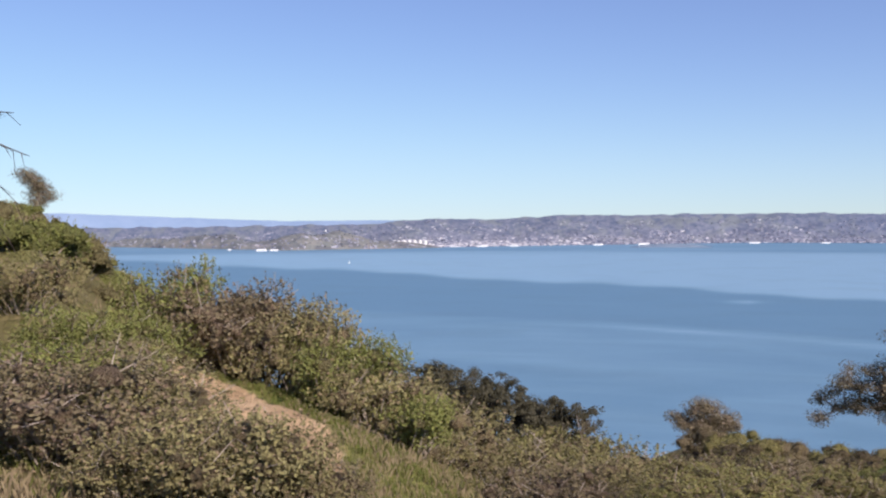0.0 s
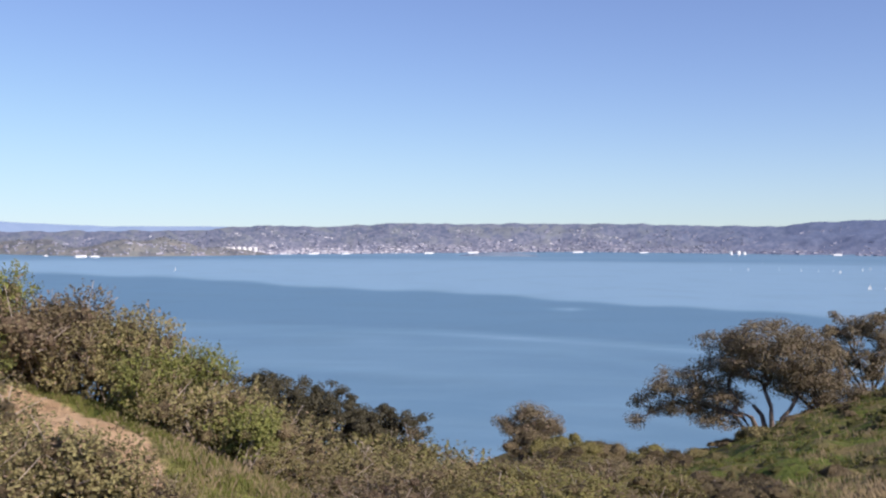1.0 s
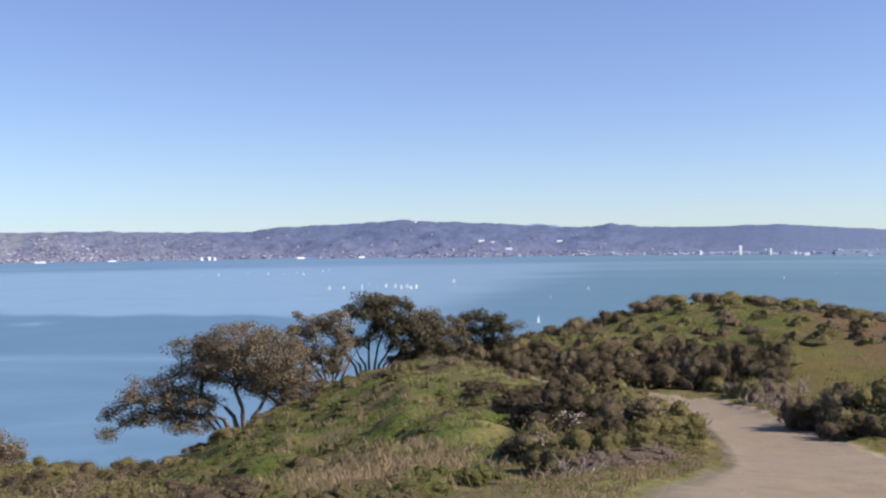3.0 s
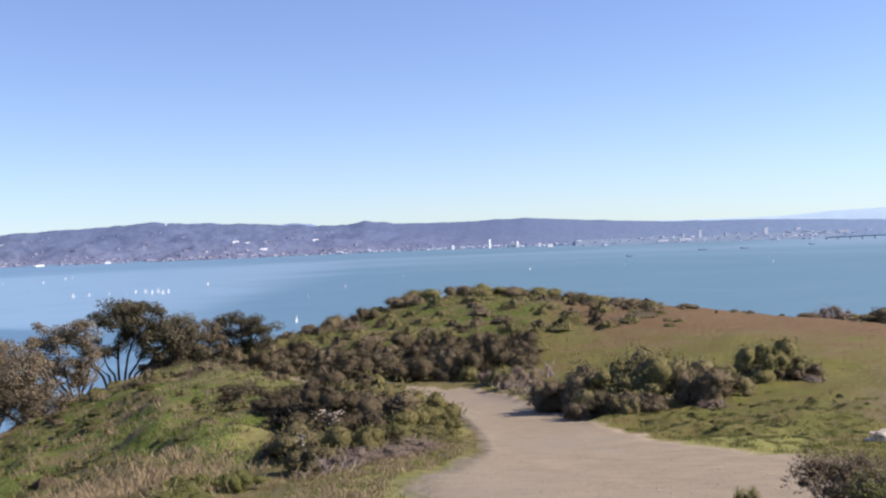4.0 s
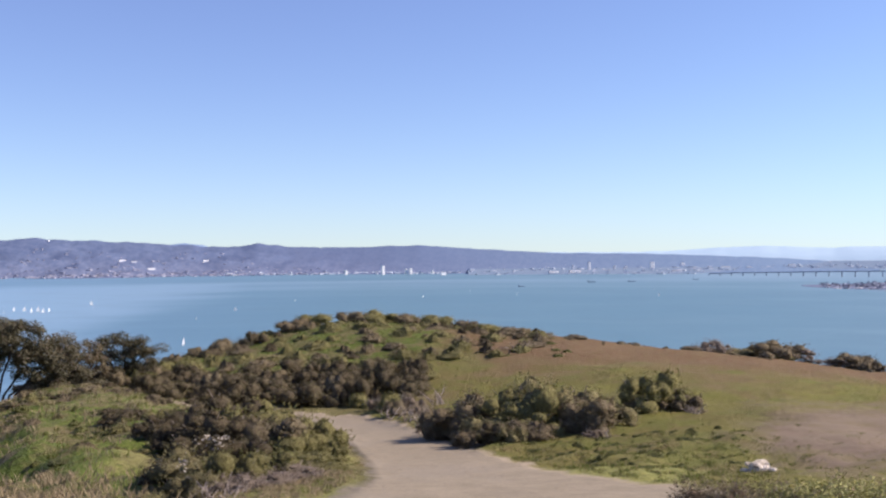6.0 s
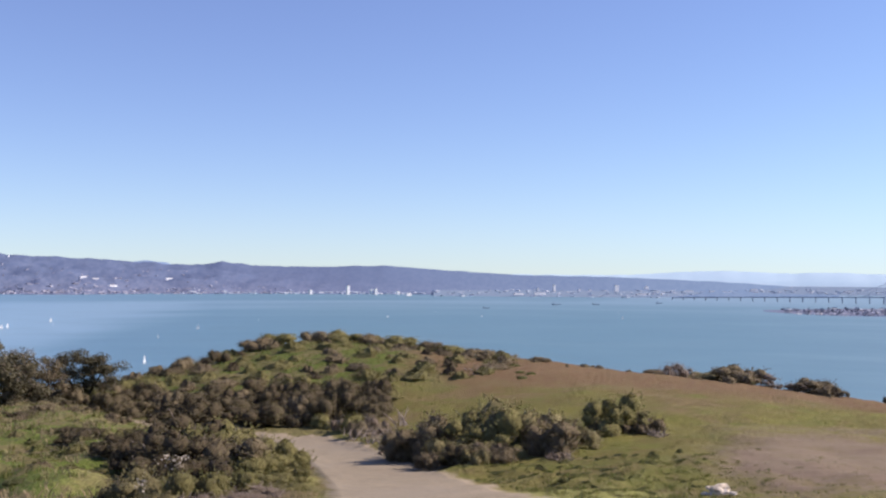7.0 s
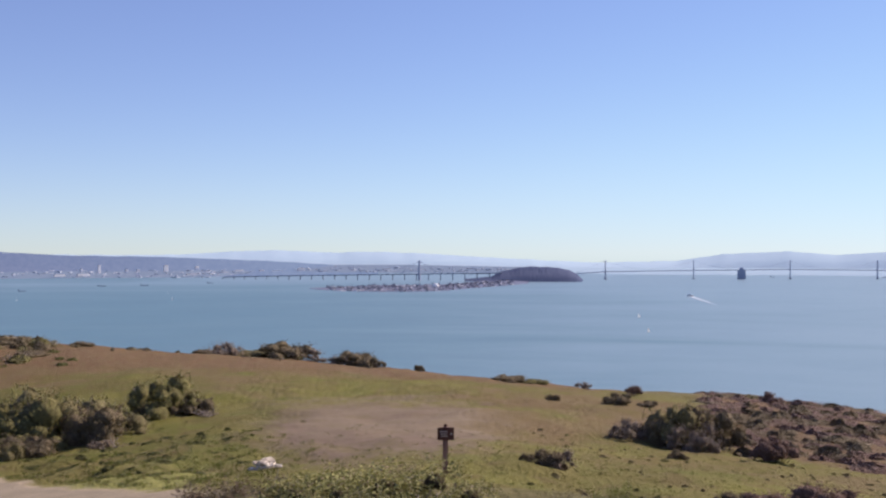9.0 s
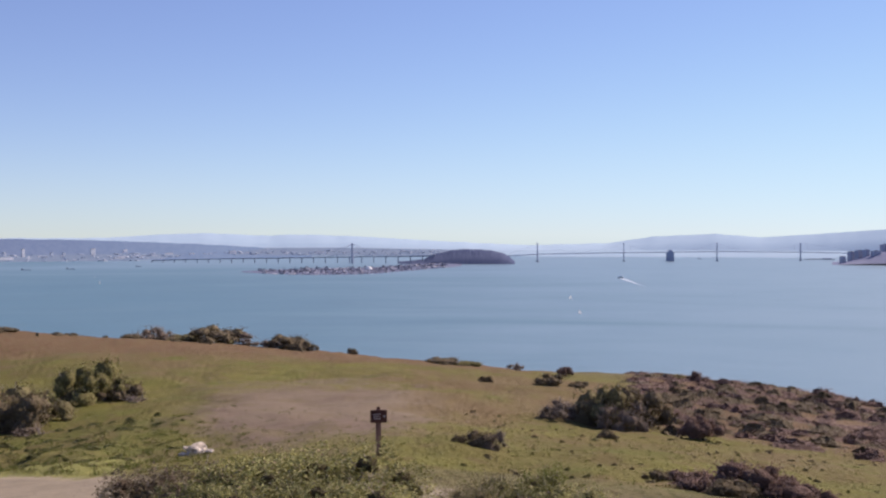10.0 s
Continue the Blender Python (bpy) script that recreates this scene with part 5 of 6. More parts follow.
# scrub beside the fire road
# Dark kinds at the low bearings paint the shaded side of the clump.
for kind, az, d, w, h in (("dark", 44.6, 41, 3.0, 1.88), ("dark", 46.4, 40, 3.4, 2.48), ("moss", 48.3, 39.5, 3.6, 2.65), ("moss", 50.2, 39, 3.2, 2.31), ("moss", 51.6, 38.6, 2.2, 1.62), ("dark", 44.2, 37.4, 2.6, 1.54), ("dark", 46.2, 36.6, 3.0, 1.96),
                          ("brown", 48.4, 36, 3.0, 1.96), ("moss", 50.2, 35.6, 2.6, 1.62), ("dark", 43.2, 39.5, 2.4, 1.28), ("moss", 51.6, 35.4, 1.8, 1.11), ("grey", 52.4, 40.5, 1.6, 0.94), ("brown", 52.0, 44, 1.8, 1.11), ("dark", 45.0, 33.8, 2.2, 1.37), ("dark", 46.8, 33, 2.4, 1.37),
                          ("olive", 44.6, 29.2, 2.4, 1.54), ("moss", 46.4, 28.6, 2.4, 1.49), ("moss", 48.4, 30, 2.2, 1.28), ("grey", 49.4, 28.4, 2.2, 0.72), ("grey", 50.6, 28.0, 1.8, 0.55), ("moss", 50.6, 32.4, 2.0, 0.72), ("grey", 48.2, 27, 1.8, 0.55),
                          ("olive", 45.2, 27, 1.8, 1.02), ("grey", 46.6, 26.4, 1.5, 0.68), ("dark", 43.6, 30.6, 1.8, 1.02), ("moss", 51.8, 31.6, 1.4, 0.44),
                          ("grey", 58.0, 50, 2.0, 1.2), ("brown", 58.8, 47.6, 3.2, 2.2), ("brown", 60.4, 47.6, 3.8, 2.9), ("olive", 61.2, 44.4, 2.6, 1.5), ("moss", 62.8, 46.4, 4.0, 3.0), ("olive", 64.6, 47.6, 4.2, 3.3), ("brown", 66.0, 46.4, 3.8, 2.5), ("olive", 67.4, 47.4, 3.2, 1.8), ("dark", 61.8, 42.6, 2.0, 1.3), ("brown", 60.0, 43.4, 2.0, 1.2), ("brown", 63.6, 43.6, 2.2, 1.4),
                          ("brown", 66.4, 46.4, 2.2, 1.7), ("olive", 62.4, 41.8, 1.5, 1.0), ("grey", 60.2, 48.5, 2.2, 2.0), ("brown", 58.2, 47.5, 1.6, 1.2), ("grey", 66.9, 44.2, 1.0, 0.6),
                          ("moss", 70.4, 52.2, 3.6, 2.4), ("brown", 69.2, 52.4, 2.6, 1.4), ("brown", 71.5, 52.2, 2.4, 1.4), ("moss", 68.6, 52.6, 1.6, 0.8), ("grey", 72.5, 50.6, 0.9, 0.5),
                          ("grey", 54.8, 67, 1.8, 1.2), ("brown", 56.0, 63, 2.0, 1.3), ("grey", 57.2, 59, 1.8, 1.1), ("moss", 53.9, 69.5, 1.8, 1.4), ("moss", 55.4, 66, 2.4, 1.8), ("grey", 56.8, 64, 2.0, 1.8)):
    shrub(kind, az, d, w, h)
thicket(("moss", "dark", "brown"), 12, 36.5, 43, 77, 85, (1.8, 3.0), (1.1, 1.9), 53, gap=0.3)
# the belt below the knoll, its shadowed side put into dark leaves, and the knoll's cushions
thicket(("dark", "dark", "brown", "dark"), 40, 42.5, 56.8, 71.0, 78, (2.6, 4.2), (1.4, 2.7), 41, gap=0.28)
thicket(("moss", "brown", "moss"), 26, 42, 58, 76, 84, (1.8, 3.6), (0.9, 1.6), 52, "brown and olive bushes below the knoll", 0.4)
for kind, az, d, w, h in (("brown", 42.6, 80, 3.2, 1.87), ("moss", 43.9, 82, 3.4, 1.87), ("brown", 46.4, 92, 2.6, 1.6), ("dark", 48.0, 94, 2.4, 1.6), ("brown", 50.2, 98, 3.4, 1.48), ("moss", 51.6, 99, 4.0, 1.48), ("brown", 53.4, 100, 3.8, 1.56),
                          ("moss", 54.8, 100, 4.2, 1.48), ("brown", 56.4, 100, 3.6, 1.40), ("moss", 58.0, 99, 4.0, 1.40), ("brown", 59.6, 98, 3.8, 1.48), ("moss", 61.0, 98, 3.4, 1.17), ("brown", 62.6, 97, 3.6, 1.09), ("grey", 64.2, 97, 2.6, 0.78), ("brown", 66.0, 96, 2.2, 0.62)):
    shrub(kind, az, d, w, h)
thicket(("moss", "moss", "dark", "brown"), 120, 43, 64, 82, 106, (1.8, 4.0), (0.8, 1.6), 42, "rounded bushes strewn over the knoll", 0.36)
thicket(("brown",), 40, 56, 82, 90, 104, (0.5, 1.8), (0.25, 0.7), 43, "low scrub fringe along the meadow edge")
# along the meadow's edge and over the right-hand slope
for kind, az, d, w, h in (("grey", 73.0, 96, 3.4, 2.2), ("olive", 74.7, 96, 4.0, 1.2), ("brown", 76.7, 95, 4.6, 2.3), ("grey", 77.6, 95, 4.4, 1.7), ("grey", 80.0, 94, 3.4, 1.4), ("brown", 80.7, 94, 4.2, 1.9), ("brown", 84.2, 93, 1.1, 0.9), ("brown", 75.7, 96, 2.2, 1.2), ("moss", 77.2, 94, 2.0, 1.1), ("brown", 72.2, 96, 2.6, 0.7), ("grey", 73.9, 95, 2.2, 1.4), ("brown", 80.7, 93, 2.0, 1.0), ("grey", 78.6, 95, 1.8, 0.7), ("brown", 81.9, 93, 1.6, 0.8),
                          ("brown", 89.3, 86, 3.0, 0.8), ("moss", 90.6, 86, 2.8, 0.7), ("brown", 91.7, 62, 0.8, 0.7), ("grey", 93.4, 84, 1.5, 1.0), ("russet", 96.2, 78, 1.3, 1.2), ("brown", 95.4, 62, 2.0, 0.9), ("brown", 97.0, 62, 1.4, 0.5),
                          ("grey", 91.9, 29.5, 1.1, 0.95), ("brown", 91.6, 29.5, 1.0, 0.75), ("brown", 90.3, 29.3, 0.5, 0.3), ("grey", 96.4, 46, 2.2, 1.3), ("brown", 97.6, 46, 2.6, 1.8), ("olive", 98.9, 46, 3.4, 2.7), ("brown", 100.3, 46.4, 3.0, 2.6), ("grey", 99.4, 44.6, 2.6, 1.9), ("grey", 95.6, 45, 1.6, 0.8), ("brown", 98.6, 39, 0.8, 0.45),
                          ("russet", 103.6, 43, 1.8, 1.3), ("russet", 103.5, 84, 1.6, 1.2), ("olive", 102.5, 86, 1.5, 0.6), ("russet", 103.6, 21.2, 1.7, 0.80), ("russet", 106.4, 21, 1.8, 0.84), ("russet", 108.8, 20.5, 1.4, 0.66), ("brown", 105.0, 20.2, 1.2, 0.5), ("brown", 101.6, 23.5, 0.9, 0.5)):
    shrub(kind, az, d, w, h)
thicket(("russet", "russet", "dark", "brown"), 130, 101.5, 121, 44, 92, (1.6, 3.6), (0.6, 1.2), 44, "dark russet bushes over the slope", 0.30)
thicket(("russet", "russet", "brown"), 520, 99.5, 122, 48, 99, (1.4, 3.2), (0.3, 0.62), 47, "low russet scrub on the far slope", 0.19)
thicket(("tussock", "olive", "brown", "olive"), 170, 90, 113, 20, 46, (0.22, 0.6), (0.10, 0.24), 45, "small dark tussocks over the meadow")
thicket(("tussock", "green", "tussock"), 22, 63, 72.5, 33, 40, (0.5, 1.5), (0.10, 0.24), 46, "small green and dead tussocks in the grass", 0.34)
# close scrub in front of the sign
for kind, az, d, w, h in (("brown", 73.4, 10.0, 0.9, 0.56), ("brown", 75.0, 9.7, 0.9, 0.62), ("green", 76.6, 9.2, 0.8, 0.49), ("bright", 79.2, 9.2, 1.2, 0.70), ("bright", 81.2, 9.4, 1.3, 0.80), ("bright", 83.2, 9.2, 1.3, 0.75), ("bright", 85.2, 9.3, 1.1, 0.58), ("bright", 87.0, 9.0, 0.8, 0.44),
                          ("bright", 77.8, 8.5, 0.9, 0.49), ("olive", 90.6, 9.1, 0.7, 0.42), ("olive", 91.8, 9.2, 0.8, 0.46), ("bright", 93.4, 9.3, 0.8, 0.52), ("green", 94.6, 9.5, 0.45, 0.72), ("bright", 96.2, 9.2, 0.9, 0.48), ("olive", 98.6, 9.1, 0.5, 0.36), ("bright", 83.8, 8.2, 1.2, 0.56), ("bright", 80.4, 8.2, 1.1, 0.53), ("bright", 68.4, 8.6, 0.20, 0.30), ("green", 70.6, 8.2, 0.4, 0.16), ("olive", 100.8, 9.0, 0.8, 0.34)):
    shrub(kind, az, d, w, h)


# ---- trees ----
def tree(name, az, d, trunk_top, lobes, leaf, count, leaf_kind, bark, label, stems=3, girth=0.22, seed=0, lean=0.0, sprays=60, hollow=0.45):
    """A tree whose forking limbs reach sprays of leaves all through its lobes: each lobe (right, away, up, rx, ry, rz) in metres from the foot, seen from the trail."""
    r = np.random.default_rng(seed)
    p = polar(az, d)
    t = thing(name, Matrix.Translation((p.x, p.y, ground_z(p.x, p.y) - 0.1)) @ pose(0, 0, 0, 0, 0, -az), label, "tree", "trees on the slope")
    nodes, parent, bases = [], [], []
    for k in range(stems):
        s = Shape()
        x, y = (k - (stems - 1) / 2) * girth * 2.4, r.normal(0, girth)
        head = Vector((x * 2.8 + lean * 0.5, y * 1.5, trunk_top * r.uniform(0.8, 1.2)))
        s.tube([(x, y, -0.4), (x * 1.5 + lean * 0.2 + r.normal(0, 0.05), y, trunk_top * 0.5), head], [girth * 1.1, girth * 0.85, girth * 0.7], 8)
        bases.append(s)
        nodes.append(head)
        parent.append(-1)
    mid_x = sum(l[0] for l in lobes) / len(lobes)
    for k in range(stems):
        up = nodes[k] + Vector((nodes[k].x * 0.7 + 0.12 * mid_x + r.normal(0, 0.15), r.normal(0, 0.3), trunk_top * r.uniform(0.6, 0.9)))
        nodes.append(up)
        parent.append(k)
    # where sprays of leaves hang
    size = np.array([l[3] * l[4] + l[3] * l[5] + l[4] * l[5] for l in lobes])
    goals = []
    for l, n in zip(lobes, np.maximum(3, sprays * size / size.sum())):
        for _ in range(int(n)):
            q = Vector(r.normal(0, 1, 3)).normalized()
            if q.z < 0:
                q.z *= 0.6
            k = hollow + (1 - hollow) * r.uniform() ** 0.7
            goals.append(Vector((l[0] + q.x * l[3] * k, l[1] + q.y * l[4] * k, l[2] + q.z * l[5] * k)))
    goals.sort(key=lambda g: min((g - h).length for h in nodes[:stems]))
    for g in goals:
        near = min(range(len(nodes)), key=lambda i: (nodes[i] - g).length + 1.2 * max(0.0, nodes[i].z - g.z))
        a, last = nodes[near], near
        steps = max(1, min(4, int((g - a).length / 0.7)))
        for f in range(1, steps + 1):
            u = f / steps
            q = a.lerp(g, u) + Vector((0, 0, 0.14 * (g - a).length * math.sin(math.pi * u)))
            if f < steps:
                q += Vector(r.normal(0, 0.09, 3))
            nodes.append(q)
            parent.append(last)
            last = len(nodes) - 1
    load = [1.0 if i >= stems else 0.0 for i in range(len(nodes))]
    for i in range(len(nodes) - 1, -1, -1):
        if parent[i] >= 0:
            load[parent[i]] += load[i]
    most = max(load)
    for k, s in enumerate(bases):
        part("trunk", s.mesh("trunk", bark, True), t)
    limbs, owner = {}, {}
    for i in range(stems, len(nodes)):
        owner[i] = i if parent[i] < stems else owner[parent[i]]
        s = limbs.setdefault(owner[i], Shape())
        ra = girth * 0.95 * (load[i] / most) ** 0.42 + 0.012
        rb = max(0.014, ra * 0.8)
        s.tube([nodes[parent[i]], nodes[i]], [ra, rb], 5 if ra > 0.03 else 3)
    for s in limbs.values():
        part("limb", s.mesh("limb", bark, True), t)
    n = max(20, count // max(1, len(goals)))
    cs, ns = [], []
    for g in goals:
        w = r.uniform(0.45, 0.80) * (0.55 + 0.25 * max(l[3] for l in lobes))
        v = r.normal(0, 1, (n, 3))
        v /= np.linalg.norm(v, axis=1, keepdims=True)
        v *= r.uniform(0, 1, (n, 1)) ** 0.4
        cs.append(np.array(g) + v * np.array([w, w, w * 0.62]))
        ns.append(v * 0.9 + np.array([0, 0, 0.45]))
    part("crown", leaf_mesh("crown", np.concatenate(cs), np.concatenate(ns), leaf, LEAF[leaf_kind], r), t)
    return t


tree("oak_tree", 27.6, 65, 1.3,
     [(-0.4, 0, 5.49, 2.5, 2.4, 1.2), (1.8, 0.3, 4.93, 1.9, 2.0, 1.5), (-2.6, -0.2, 4.45, 1.8, 1.6, 1.2), (-2.9, 0.2, 5.1, 1.6, 1.5, 1.0), (-3.3, 0.0, 3.4, 1.5, 1.2, 0.9), (2.9, 0.3, 3.63, 1.4, 1.4, 1.5), (0.6, -0.8, 4.28, 2.0, 1.6, 1.2), (2.3, 0.4, 2.33, 1.4, 1.2, 1.1), (-3.6, 0.2, 1.8, 1.5, 1.2, 0.8), (-4.3, 0.0, 0.6, 1.3, 1.1, 0.8), (-3.0, 0.1, 0.4, 1.2, 1.0, 0.8), (1.2, 0.6, 3.07, 1.3, 1.2, 0.9), (3.6, 0.2, 2.42, 0.8, 0.9, 0.9), (-5.7, 0, 2.42, 1.8, 1.5, 1.0), (-3.8, -0.3, 2.05, 1.5, 1.3, 0.8), (-7.1, 0, 1.12, 1.5, 1.2, 0.9), (-5.4, 0.1, 1.02, 1.3, 1.2, 0.7), (-7.9, 0, 0.0, 0.7, 0.7, 0.5), (-1.6, 0.2, 3.26, 1.5, 1.2, 0.9), (0.1, 0.4, 2.51, 1.1, 1.0, 0.7), (-2.5, 0.1, 1.58, 1.0, 0.9, 0.6), (4.4, 0.2, 1.58, 0.9, 0.9, 0.8), (2.9, 0.3, 1.49, 0.9, 0.9, 0.7), (3.2, 0.3, 2.1, 1.4, 1.2, 1.1), (2.2, 0.2, 3.2, 1.5, 1.3, 1.1), (0.9, -0.3, 3.7, 1.3, 1.1, 0.8), (4.3, 0.3, 2.7, 1.0, 1.0, 0.9), (-0.6, 0.2, 4.3, 1.8, 1.4, 0.9)],
     0.122, 72000, "oak", BARK_OAK, "spreading grey-green coast oak leaning low over the slope", stems=9, girth=0.16, seed=3, lean=-0.2, sprays=490, hollow=0.55)
tree("oak_tree", 32.4, 71, 1.6, [(-1.7, 0, 4.5, 1.6, 1.5, 1.0), (0.2, 0.2, 4.5, 1.5, 1.4, 1.0), (-1.7, 0, 3.1, 1.3, 1.2, 1.1), (-0.4, 0, 2.5, 1.1, 1.0, 0.9), (-2.3, 0.2, 2.1, 0.9, 0.9, 0.9), (0.9, 0.3, 3.3, 0.9, 1.0, 0.8), (-0.9, 0.2, 1.6, 1.2, 1.0, 0.7), (0.6, 0.2, 1.8, 1.0, 0.9, 0.7)],
     0.14, 16000, "oak", BARK_DARK, "slim multi-stemmed oak with a flat crown", stems=6, girth=0.09, seed=4, lean=-0.4, sprays=95)
tree("oak_tree", 34.7, 74, 1.9, [(-0.4, 0, 4.9, 1.9, 1.7, 1.2), (1.6, 0.2, 4.8, 2.0, 1.7, 1.3), (3.5, 0.3, 3.6, 1.8, 1.5, 1.4), (0.6, -0.2, 5.6, 1.4, 1.3, 0.7), (2.6, 0, 2.6, 1.8, 1.4, 1.1), (4.6, 0.2, 2.2, 1.3, 1.1, 1.0), (1.0, 0.3, 3.4, 1.5, 1.3, 0.9), (3.6, 0.1, 1.4, 1.6, 1.2, 0.8), (5.6, 0.2, 1.5, 1.2, 1.0, 0.9), (-0.8, 0.1, 3.0, 1.1, 1.0, 0.9), (2.0, 0.1, 3.9, 1.6, 1.4, 1.0)],
     0.15, 28000, "oak_dark", BARK_DARK, "dark dense oak with bare lower limbs", stems=8, girth=0.10, seed=5, lean=0.3, sprays=150)
tree("oak_tree", 38.4, 78, 0.9, [(-0.6, 0, 3.1, 1.4, 1.2, 1.0), (0.7, 0, 2.6, 1.4, 1.2, 1.1), (-0.2, 0.3, 1.5, 1.6, 1.3, 1.0), (1.7, 0.2, 1.6, 1.1, 1.0, 0.9)], 0.13, 11000, "brown", BARK_DARK, "brownish small oak on the crest", girth=0.1, seed=6, sprays=70)
tree("oak_tree", 41.1, 79, 1.2, [(-0.1, 0, 3.4, 1.7, 1.4, 0.9), (1.5, 0, 2.7, 1.3, 1.1, 0.8), (-1.5, 0, 2.4, 1.1, 1.0, 0.8), (0.3, 0.2, 2.0, 1.3, 1.0, 0.9), (-0.8, 0, 1.5, 1.2, 1.0, 0.7), (1.3, 0.1, 1.6, 1.1, 1.0, 0.7)], 0.14, 12000, "oak_dark", BARK_DARK, "small open dark oak on the crest", girth=0.1, seed=7, sprays=70)
tree("scrub_oak", 14.5, 63, 0.8, [(0, 0, 2.3, 1.2, 1.1, 0.7), (-1.15, 0, 1.45, 1.1, 1.0, 0.85), (1.25, 0, 1.5, 1.15, 1.0, 0.85), (0, -0.6, 0.8, 1.4, 1.2, 0.8), (0.1, 0, 1.4, 1.4, 1.2, 0.8), (0.2, 0.5, 1.0, 1.5, 1.2, 0.8)], 0.11, 19000, "oak", BARK_OAK, "rounded solitary olive-grey oak above the water", girth=0.12, seed=8, sprays=130, hollow=0.15)
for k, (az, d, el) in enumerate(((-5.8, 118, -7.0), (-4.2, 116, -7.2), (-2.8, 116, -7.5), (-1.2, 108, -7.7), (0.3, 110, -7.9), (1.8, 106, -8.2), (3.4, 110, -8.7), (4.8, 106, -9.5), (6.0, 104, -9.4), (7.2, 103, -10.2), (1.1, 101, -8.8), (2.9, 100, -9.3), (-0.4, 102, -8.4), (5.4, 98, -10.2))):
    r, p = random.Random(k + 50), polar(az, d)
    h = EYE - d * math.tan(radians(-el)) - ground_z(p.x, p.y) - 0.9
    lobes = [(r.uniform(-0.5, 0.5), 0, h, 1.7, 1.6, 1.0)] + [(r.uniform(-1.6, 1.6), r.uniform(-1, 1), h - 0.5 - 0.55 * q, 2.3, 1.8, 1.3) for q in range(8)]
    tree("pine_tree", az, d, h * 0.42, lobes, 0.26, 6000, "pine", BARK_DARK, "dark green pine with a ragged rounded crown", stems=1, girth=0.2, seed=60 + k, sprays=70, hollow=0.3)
tree("small_tree", -21.75, 40, 0.8, [(-0.35, 0, 1.95, 0.18, 0.2, 0.15), (-0.1, 0, 1.72, 0.25, 0.25, 0.2), (0.2, 0, 1.42, 0.28, 0.25, 0.2), (-0.05, 0, 1.18, 0.2, 0.2, 0.15), (0.38, 0, 1.08, 0.2, 0.2, 0.15), (0.05, 0, 0.8, 0.18, 0.2, 0.15)], 0.06, 5200, "brown", BARK_GREY,
     "small wind-blown tree on the hill's edge", stems=1, girth=0.06, seed=9, sprays=40)

# bare tree at the trail's bend, with drooping twigs
p = polar(-26.5, 13.0)
bare = thing("bare_tree", Matrix.Translation((p.x, p.y, ground_z(p.x, p.y) - 0.1)) @ pose(0, 0, 0, 0, 0, 26.5), "leafless grey tree with drooping twigs", "tree")
s = Shape()
s.tube([(0, 0, -0.2), (0.05, 0, 1.2), (-0.05, 0, 2.6)], [0.09, 0.07, 0.04], 7)
part("trunk", s.mesh("trunk", BARK_DARK, True), bare)
rng = random.Random(8)
for z0, reach, drop in ((1.9, 1.06, 0.20), (1.6, 0.98, -0.12), (2.2, 0.9, 0.40), (1.35, 0.84, -0.25)):
    s = Shape()
    a, b, c = Vector((0, 0, z0)), Vector((reach * 0.5, 0.05, z0 + 0.42)), Vector((reach, 0.0, z0 + drop))
    s.tube([a, b, c], [0.03, 0.016, 0.005], 5)
    for k in range(6):
        f = b.lerp(c, k / 6)
        s.tube([f, f + Vector((rng.uniform(0.0, 0.16), rng.uniform(-0.1, 0.1), rng.uniform(-0.3, 0.02)))], [0.006, 0.002], 3)
    part("limb", s.mesh("limb", BARK_DARK), bare)


# ---- trail sign, rock, deadwood ----
def bevelled(sx, sy, sz, edge, material, name):
    bm = bmesh.new()
    bmesh.ops.create_cube(bm, size=1.0)
    bmesh.ops.scale(bm, vec=(sx, sy, sz), verts=bm.verts)
    bmesh.ops.bevel(bm, geom=bm.edges[:], offset=edge, segments=2, affect="EDGES")
    me = bpy.data.meshes.new(name)
    bm.to_mesh(me)
    bm.free()
    me.materials.append(material)
    return me


p = polar(85.7, 26.1)
foot = ground_z(p.x, p.y)
sign = thing("trail_sign", Matrix.Translation((p.x, p.y, foot)) @ pose(0, 0, 0, 0, 0, -80), "brown wooden trail sign board on a square post", "sign")
part("post", bevelled(0.13, 0.13, 1.35, 0.012, SIGN_POST, "post"), sign, "weathered brown wooden post", Matrix.Translation((0, 0, 0.52)))
part("post_cap", bevelled(0.10, 0.10, 0.06, 0.02, SIGN_WOOD, "post_cap"), sign, "", Matrix.Translation((0, 0, 1.225)))
board = part("board", bevelled(0.42, 0.05, 0.32, 0.012, SIGN_WOOD, "board"), sign, "dark brown routed board", Matrix.Translation((0.0, -0.095, 1.03)))
for dx, dz, w in ((-0.05, 0.06, 0.20), (-0.06, 0.0, 0.17), (-0.04, -0.055, 0.19)):
    part("lettering", bevelled(w, 0.008, 0.022, 0.002, SIGN_PAINT, "lettering"), board, "unreadable pale line of lettering", Matrix.Translation((dx, -0.027, dz)))
part("arrow", bevelled(0.05, 0.008, 0.05, 0.002, SIGN_PAINT, "arrow"), board, "pale arrow mark", Matrix.Translation((0.14, -0.027, 0.0)) @ pose(0, 0, 0, 0, 45, 0))


